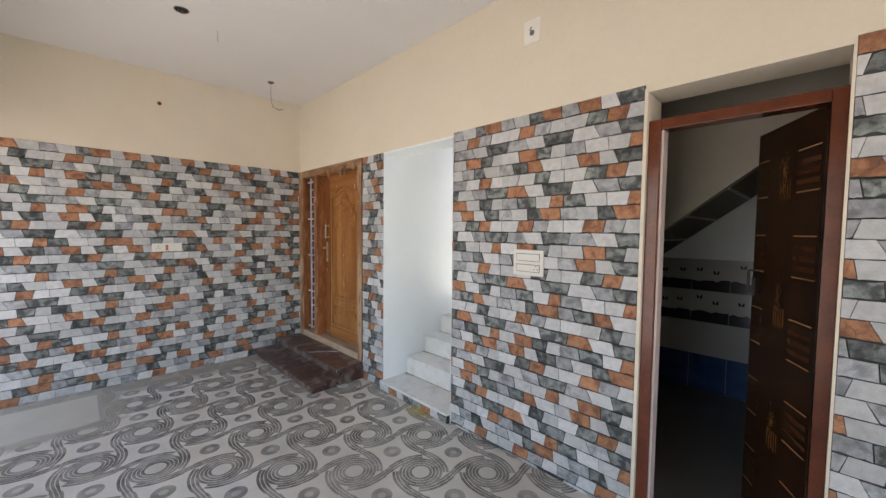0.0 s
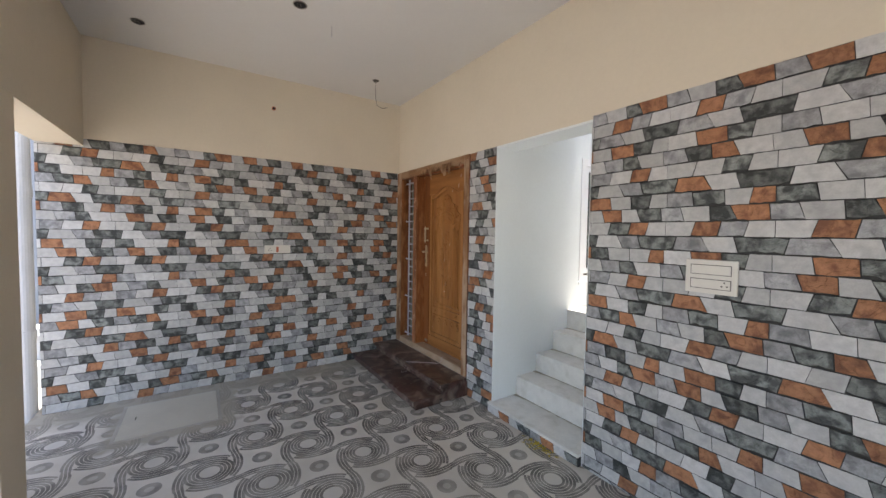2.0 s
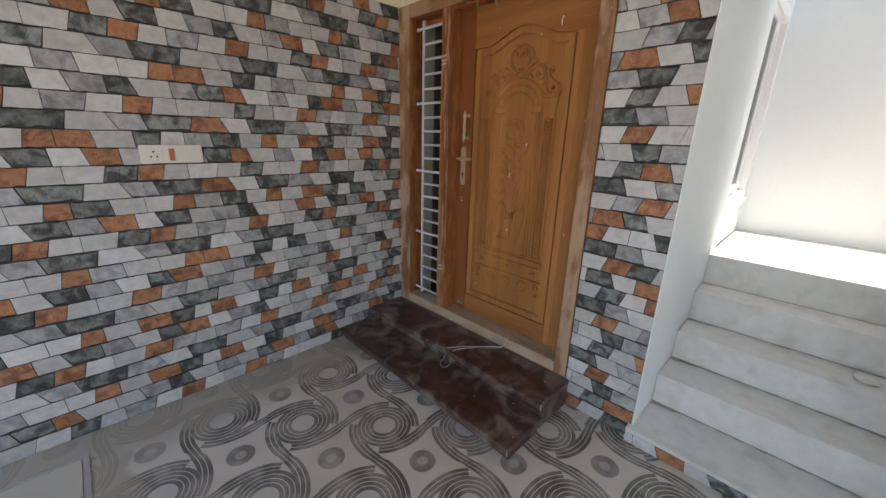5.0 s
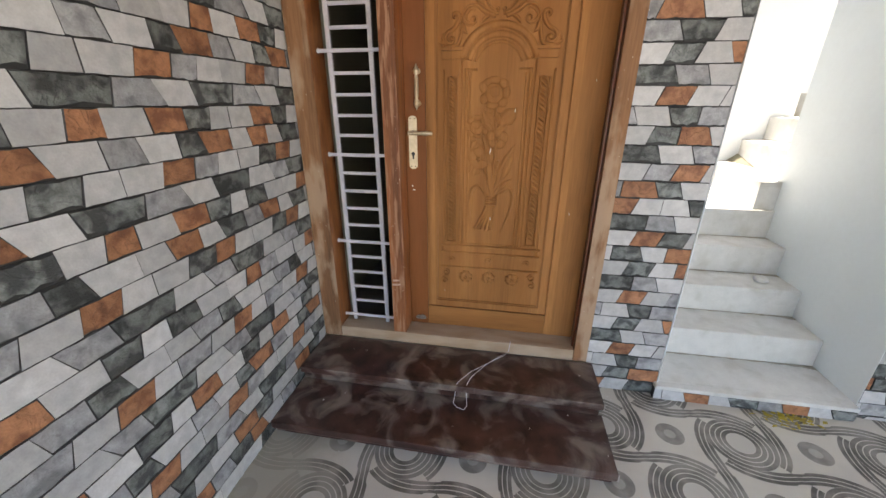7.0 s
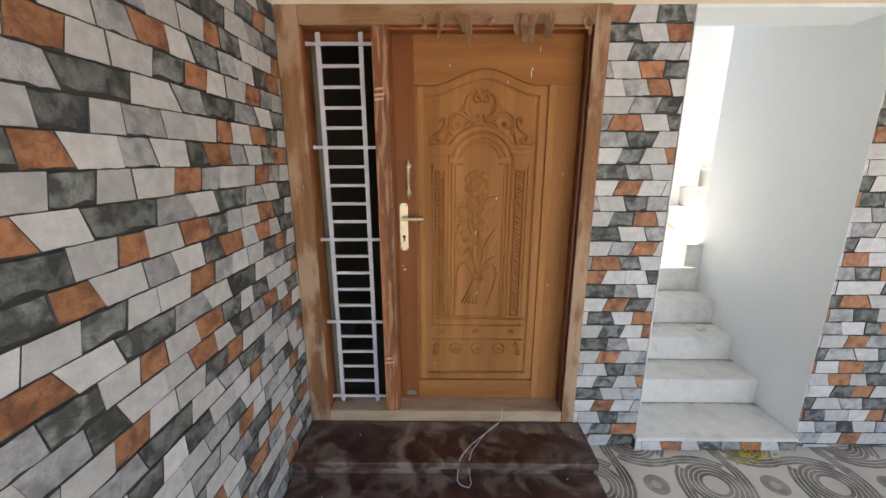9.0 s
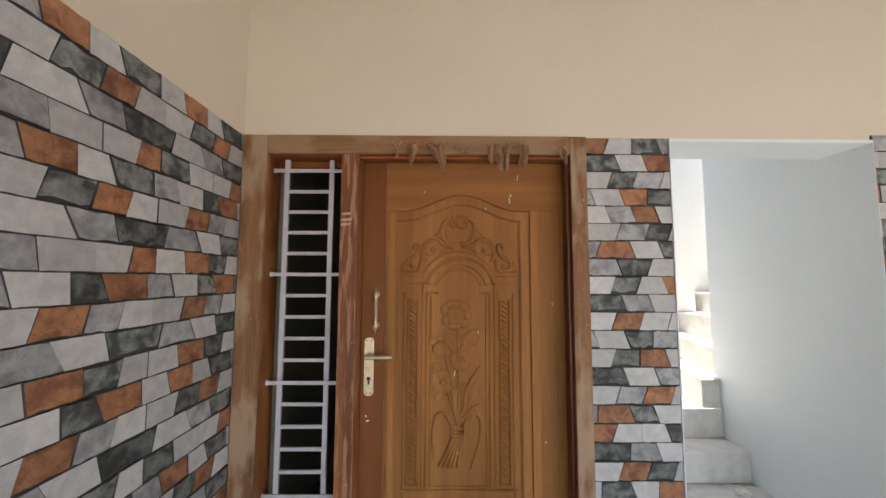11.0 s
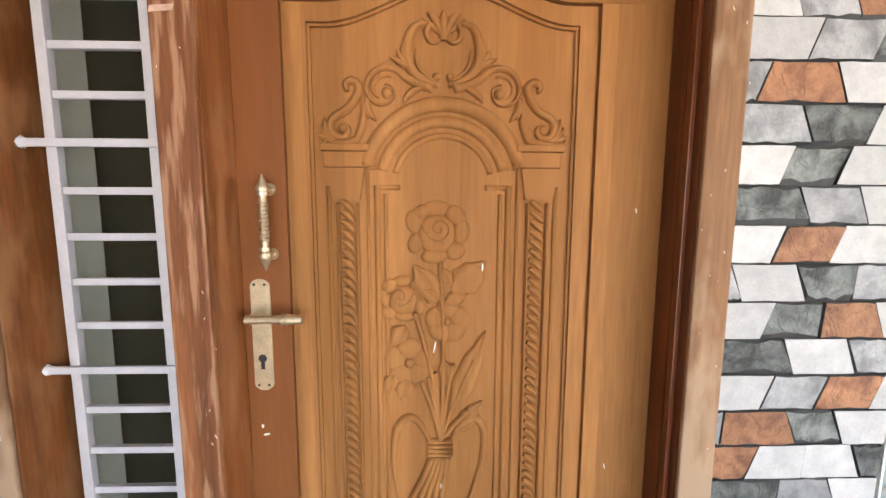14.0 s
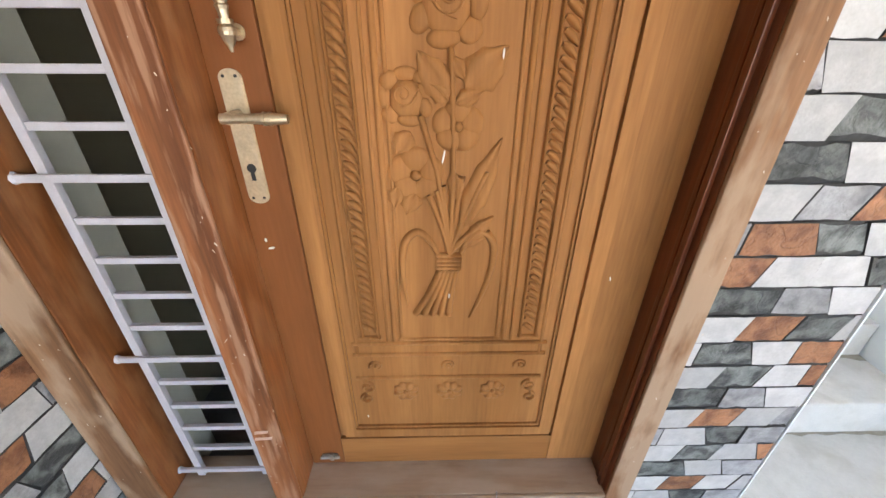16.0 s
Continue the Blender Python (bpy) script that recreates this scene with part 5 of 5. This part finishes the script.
ring_box(-4.05, -0.235, 0.045, "round empty lamp box in the ceiling")
ring_box(-3.11, 0.758, 0.048, "round empty lamp box in the ceiling")
lamp = ring_box(-4.02, 1.715, 0.035, "round ceiling box with a loose hanging wire")
bm = bmesh.new()
tube(bm, [(-4.02, 1.715, CEILING - 0.003), (-4.024, 1.711, CEILING - 0.10), (-4.019, 1.716, CEILING - 0.20), (-3.99, 1.72, CEILING - 0.27), (-3.94, 1.76, CEILING - 0.305), (-3.90, 1.79, CEILING - 0.30)], 0.0028, 6)
part("hanging_wire", bm, GREYB, lamp, "thin grey wire")
bm = bmesh.new()
rod(bm, (-3.251, 1.023, CEILING - 0.085), (-3.251, 1.023, CEILING - 0.0005), 0.0022, 6)
tagged(link("hanging_string", bm, PAINTW), "short thin white wire hanging from the ceiling", "wire")
bm = bmesh.new()
rod(bm, (-4.5745, 0.807, 2.820), (-4.566, 0.807, 2.820), 0.020, 16)
cond = tagged(link("conduit_end", bm, mat("orange_conduit", (0.42, 0.10, 0.03), 0.5, 0.1, 20, 90, 0.05)), "orange conduit end in the cream wall", "conduit")
bm = bmesh.new()
rod(bm, (-4.5658, 0.807, 2.820), (-4.5648, 0.807, 2.820), 0.013, 14)
part("opening", bm, BLACK, cond)
patch = tagged(link("wall_patch", boxes((-1.172, -1.054, 2.2715, 2.2745, 2.752, 2.900), bevel=0.001), mat("filler", (0.72, 0.69, 0.62), 0.9, 0.05, 10, 60, 0.3)), "square pale filler patch with a wire stub", "wall patch")
bm = bmesh.new()
rod(bm, (-1.113, 2.2705, 2.818), (-1.113, 2.2712, 2.818), 0.018, 14)
tube(bm, [(-1.113, 2.271, 2.815), (-1.118, 2.255, 2.83), (-1.105, 2.250, 2.845)], 0.004)
part("wire_stub", bm, GREYB, patch)

# ---- cement lid in the floor, pillar base ----
LIDM = mat("smooth_cement", (0.47, 0.44, 0.36), 0.45, 0.05, 3, 60, 0.1, second=(0.38, 0.36, 0.30), amount=0.4)
lid = tagged(link("tank_cover", boxes((-4.375, -3.755, -0.385, 0.258, 0.0005, 0.007), bevel=0.002), LIDM), "smooth beige cement tank cover let into the tiles", "cover")
part("rim", boxes((-4.40, -3.73, -0.410, -0.387, 0.0005, 0.004), (-4.40, -3.73, 0.260, 0.283, 0.0005, 0.004), (-4.40, -4.377, -0.387, 0.260, 0.0005, 0.004), (-3.753, -3.73, -0.387, 0.260, 0.0005, 0.004)), CONCRETE, lid)
part("lifting_mark", boxes((-4.12, -4.06, -0.305, -0.298, 0.007, 0.0085)), BLACK, lid)
structure("baseboard_pillar", boxes((-3.175, -2.848, -0.967, -0.638, 0.0005, 0.055), bevel=0.008), CONCRETE, "rough grey cement band round the pillar foot", "baseboard")

# ---- outside the west opening ----
PIPEM = mat("weathered_pipe", (0.46, 0.475, 0.50), 0.6, 0.06, 6, 60, 0.1)
bm = bmesh.new()
rod(bm, (-4.66, -1.045, -0.06), (-4.66, -1.045, 3.1), 0.052, 20)
pipe = tagged(link("down_pipe", bm, PIPEM, smooth=False), "white plastic rainwater pipe beside the stone facing", "pipe")
for z in (0.62, 1.78):
    bm = bmesh.new()
    rod(bm, (-4.66, -1.045, z), (-4.66, -1.045, z + 0.07), 0.058, 20)
    part("collar", bm, PIPEM, pipe)
GREYW = mat("grey_cement_wall", (0.42, 0.43, 0.45), 0.9, 0.08, 2, 40, 0.25)
comp = structure("wall_compound", boxes((-5.90, -5.75, -9.0, 6.0, -0.06, 0.42)), GREYW, "low grey cement compound wall", "wall")
part("coping", boxes((-5.95, -5.70, -9.0, 6.0, 0.421, 0.50), bevel=0.01), WHITE, comp)
part("ledge", boxes((-5.749, -5.55, -9.0, 6.0, -0.06, 0.16), bevel=0.01), WHITE, comp)
# Unseen upper height and roof added to keep sky light off the west facing.
house = tagged(new("neighbour_house"), "plain pale grey rendered house beyond the compound wall", "house")
part("wall", boxes((-12.0, -6.3, -9.0, 7.0, -0.06, 9.2)), mat("pale_blue_render", (0.25, 0.28, 0.325), 0.9, 0.05, 1.5, 30, 0.2), house)
part("roof", boxes((-12.2, -6.15, -9.2, 7.2, 9.21, 9.36)), CONCRETE, house)

# ---- dried leaves over the door ----
DRY = mat("dried_leaf", (0.44, 0.265, 0.15), 0.7, 0.28, 25, 120, 0.4, second=(0.33, 0.17, 0.085), amount=0.5)
garland = tagged(new("leaf_garland"), "withered brown mango leaf garland strung over the door", "garland")
bm = bmesh.new()
tube(bm, [(-3.905 + 0.725 * i / 24, 2.238, 2.246 - 0.012 * math.sin(i * 0.9) - 0.012 * math.sin(math.pi * i / 24)) for i in range(25)], 0.0008, 5)
part("string", bm, DRY, garland)


def dry_leaf(x, z, length, width, shape, tilt, r):
    """A folded dry leaf: a drooping kite, a twisted hourglass or a strip, creased down its middle."""
    bm = bmesh.new()
    rows = []
    for i in range(11):
        s = i / 10
        w = {"kite": (0.55 + 1.8 * s if s < 0.25 else 1.0 * (1 - s) ** 0.7 + 0.10), "twist": 0.18 + 0.85 * abs(math.cos(math.pi * s * 0.95)), "strip": 0.45 + 0.5 * math.sin(math.pi * (0.15 + 0.7 * s))}[shape] * width
        w *= 1 + 0.12 * math.sin(9 * s + r)
        sway = tilt * s * length + 0.004 * math.sin(5 * s + r)
        yaw = 0.5 * math.sin(r + 2.6 * s) if shape != "twist" else r + 2.4 * s
        row = []
        for k in range(5):
            u = k / 4 - 0.5
            fold = 0.5 * w * (0.5 - abs(u)) * 2
            row.append(bm.verts.new((x + sway + w * u * math.cos(yaw) * (1 if shape != "twist" else 0.9), 2.224 - fold * 0.7 - abs(w * u * math.sin(yaw)) * 0.5 - 0.008 * math.sin(math.pi * s),
                                     z - length * s + 0.10 * w * math.sin(8 * u + r))))
        rows.append(row)
    for a, c in zip(rows, rows[1:]):
        for k in range(4):
            bm.faces.new((a[k], a[k + 1], c[k + 1], c[k]))
    bmesh.ops.solidify(bm, geom=bm.faces[:], thickness=0.0010)
    # the two curled ends by which it is tied
    for e in (-0.32, 0.32):
        tube(bm, [(x + e * width * 0.7, 2.222, z - 0.006), (x + e * width * 1.4, 2.226, z + 0.008), (x + e * width * 1.7, 2.231, z + 0.020 + 0.006 * math.sin(r))], 0.0016, 5)
    part("dried_leaf", bm, DRY, garland, smooth=False)


r = random.Random(5)
for x, z, length, width, shape, tilt in ((-3.905, 2.262, 0.062, 0.026, "twist", -0.10), (-3.838, 2.262, 0.100, 0.034, "kite", -0.06), (-3.765, 2.258, 0.072, 0.026, "strip", 0.55), (-3.722, 2.262, 0.128, 0.028, "kite", 0.12),
                                         (-3.712, 2.240, 0.070, 0.016, "strip", 0.10), (-3.618, 2.238, 0.026, 0.028, "kite", 0.10), (-3.507, 2.262, 0.082, 0.018, "strip", 0.10), (-3.470, 2.262, 0.112, 0.030, "strip", 0.02),
                                         (-3.440, 2.262, 0.108, 0.024, "strip", 0.02), (-3.420, 2.262, 0.070, 0.016, "strip", -0.55), (-3.392, 2.262, 0.100, 0.026, "twist", 0.25), (-3.370, 2.262, 0.102, 0.030, "kite", 0.10),
                                         (-3.350, 2.252, 0.078, 0.018, "strip", -0.10), (-3.190, 2.262, 0.085, 0.026, "twist", 0.05)):
    dry_leaf(x + 0.012, z - 0.028 + r.uniform(-0.004, 0.004), length, width * 1.4, shape, tilt, r.uniform(0, 6))
for x in (-3.664, -3.650, -3.625, -3.610):
    bm = bmesh.new()
    tube(bm, [(x + 0.01, 2.226, 2.222), (x + 0.01 + r.uniform(-0.008, 0.008), 2.224, 2.238), (x + 0.01 + r.uniform(-0.014, 0.014), 2.228, 2.252)], 0.0018, 5)
    part("leaf_stalk", bm, DRY, garland)
# a curled ring of leaf at the end of the string
bm = bmesh.new()
tube(bm, [(-3.182 + 0.016 * math.cos(a * 0.52), 2.222 - 0.004 * math.sin(a), 2.200 + 0.022 * math.sin(a * 0.52)) for a in range(13)], 0.0045, 6)
part("leaf_ring", bm, DRY, garland)

# ---- small things on the steps and floor ----
bm = bmesh.new()
tube(bm, [(-3.475, 2.262, 0.243), (-3.478, 2.241, 0.243), (-3.482, 2.236, 0.20), (-3.50, 2.225, 0.1745), (-3.54, 2.19, 0.1745), (-3.60, 2.13, 0.1745), (-3.67, 2.06, 0.1745), (-3.71, 2.00, 0.175), (-3.728, 1.963, 0.175), (-3.733, 1.952, 0.150),
          (-3.738, 1.945, 0.100), (-3.74, 1.92, 0.0915), (-3.72, 1.895, 0.0915), (-3.685, 1.885, 0.0915), (-3.672, 1.91, 0.0915), (-3.678, 1.945, 0.094), (-3.682, 1.953, 0.150), (-3.680, 1.965, 0.176), (-3.665, 2.02, 0.1745), (-3.60, 2.12, 0.1785), (-3.53, 2.205, 0.1785), (-3.50, 2.23, 0.178)], 0.0017, 6)
tagged(link("loose_cord", bm, PAINTW, smooth=True), "loose white cord lying over the granite steps", "cord")
bm = bmesh.new()
r = random.Random(9)
bmesh.ops.create_icosphere(bm, subdivisions=2, radius=0.036, matrix=Matrix.Translation((-1.956, 2.905, 0.439)) @ Matrix.Diagonal((1.25, 0.8, 0.55, 1)))
for v in bm.verts:
    v.co += Vector((r.uniform(-1, 1), r.uniform(-1, 1), r.uniform(-0.4, 0.6))) * 0.005
tagged(link("plaster_lump", bm, mat("pale_lump", (0.62, 0.60, 0.56), 0.9, 0.12, 20, 90, 0.4)), "small broken lump of pale plaster on a stair tread", "rubble")
YEL = mat("withered_petal", (0.60, 0.47, 0.07), 0.7, 0.3, 30, 90, 0.3, second=(0.22, 0.16, 0.05), amount=0.6)
heap = tagged(new("flower_litter"), "withered yellow flower litter at the foot of the stair", "flower litter")
for k in range(60):
    x, y = -2.10 + r.gauss(0, 0.065), 2.195 + r.gauss(0, 0.022) - (0.05 if k % 9 == 0 else 0)
    y = min(y, 2.222)
    bm = bmesh.new()
    a, L, w = r.uniform(0, math.tau), r.uniform(0.016, 0.042), r.uniform(0.003, 0.010)
    c, s = math.cos(a), math.sin(a)
    z = 0.003 + r.uniform(0, 0.012) * max(0.0, 1 - abs(x + 2.10) / 0.1)
    vs = [bm.verts.new((x + u * c - v * s, y + u * s + v * c, z + h)) for u, v, h in ((-L / 2, 0, 0.0), (0, -w, 0.003), (L / 2, 0, 0.001), (0, w, 0.003), (0, 0, -0.002))]
    for i, j in ((0, 1), (1, 2), (2, 3), (3, 0)):
        bm.faces.new((vs[i], vs[j], vs[4]))
    bm.faces.new(vs[:4][::-1])
    part("petal", bm, YEL, heap)
# paint drips on the door and faded marks on the mullion
bm = bmesh.new()
for x, z, w, h in ((-3.388, 2.022, 0.006, 0.034), (-3.383, 2.045, 0.008, 0.012), (-3.500, 1.985, 0.004, 0.020), (-3.535, 1.425, 0.004, 0.018), (-3.640, 1.243, 0.004, 0.030), (-3.625, 0.905, 0.004, 0.016), (-4.03, 1.06, 0.006, 0.010), (-4.022, 1.04, 0.016, 0.006),
                   (-3.20, 1.55, 0.003, 0.012), (-3.24, 0.95, 0.003, 0.014), (-3.86, 0.47, 0.003, 0.010), (-3.35, 2.13, 0.003, 0.03), (-3.78, 2.06, 0.003, 0.01)):
    dome(bm, x, z, w / 2, h / 2, 0.0012, r.uniform(-12, 12), 8, 2, y=LY - 0.0003)
part("paint_drips", bm, mat("dry_white_paint", (0.72, 0.70, 0.64), 0.6, 0.05, 30, 90, 0.1), leaf, "dried white paint drips")
bm = bmesh.new()
for x0, x1, z in ((-4.128, -4.09, 1.93), (-4.132, -4.085, 1.905), (-4.13, -4.09, 1.885), (-4.125, -4.09, 0.56), (-4.13, -4.085, 0.535)):
    prism(bm, [(x0, z), (x1, z + 0.004), (x1 + 0.004, z + 0.014), (x0 + 0.003, z + 0.011)], "y", FY - 0.0012, FY - 0.0002)
part("chalk_mark", bm, mat("faded_tape", (0.55, 0.36, 0.28), 0.8, 0.2, 40, 120, 0.2), door, "faded tape marks")

# crumbs of plaster on the tiles and the steps
r = random.Random(21)
verts, faces = [], []
for k in range(95):
    if k < 18:
        x, y, z = r.uniform(-4.5, -3.05), r.choice((r.uniform(1.72, 1.95), r.uniform(1.98, 2.23))), 0
        z = 0.0885 if y < 1.96 else 0.1715
    else:
        x, y, z = r.choice((r.uniform(-3.0, -0.6), r.uniform(-4.4, -1.5))), r.choice((2.24 - abs(r.gauss(0, 0.05)), r.uniform(0.3, 2.1))), 0.0005
        if x < -3.0 and y > 1.65:
            y = r.uniform(0.3, 1.6)
        if y > 2.215 and -2.72 < x < -1.76:
            y = 2.15
    q = r.uniform(0.0012, 0.0045)
    n = len(verts)
    a = r.uniform(0, 6)
    verts += [(x + q * math.cos(a + b) * r.uniform(0.6, 1.2), y + q * math.sin(a + b) * r.uniform(0.6, 1.2), z) for b in (0, 1.57, 3.14, 4.71)] + [(x, y, z + q * 0.8)]
    faces += [(n, n + 1, n + 4), (n + 1, n + 2, n + 4), (n + 2, n + 3, n + 4), (n + 3, n, n + 4)]
me = bpy.data.meshes.new("plaster_crumbs")
me.from_pydata(verts, [], faces)
me.materials.append(mat("crumb", (0.66, 0.64, 0.60), 0.9, 0.1, 30, 90, 0.2))
tagged(new("plaster_crumbs", me), "scattered pale plaster crumbs on tiles and steps", "debris", kind="stuff")

# chipped pale ends of the granite slabs
CHIP = mat("granite_chip", (0.55, 0.50, 0.46), 0.8, 0.15, 60, 150, 0.3)
part("chipped_edge", boxes((-3.0425, -3.0395, 1.9445, 1.9475, 0.138, 0.169), bevel=0.0006), CHIP, step_up)
part("chipped_edge", boxes((-3.0365, -3.0335, 1.6625, 1.6655, 0.048, 0.083), bevel=0.0006), CHIP, step_low)

# dried specks of paint on the frame
r = random.Random(33)
SPECK = mat("paint_speck", (0.66, 0.55, 0.44), 0.7, 0.1, 60, 150, 0.1)
for name, x0, x1, z0, z1, n in (("mullion", -4.134, -4.050, 0.30, 2.17, 36), ("jamb", -4.553, -4.46, 0.25, 2.25, 26), ("jamb", -3.138, -3.064, 0.25, 2.25, 26)):
    bm = bmesh.new()
    for _ in range(n):
        k = r.uniform(0.35, 1.0)
        dome(bm, r.uniform(x0, x1), r.uniform(z0, z1), 0.0011 * k, 0.0040 * k * r.uniform(0.4, 1.5), 0.0008, r.uniform(-35, 35), 7, 2, y=FY - 0.0002)
    part("paint_specks", bm, SPECK, door, "dried specks of pale paint")
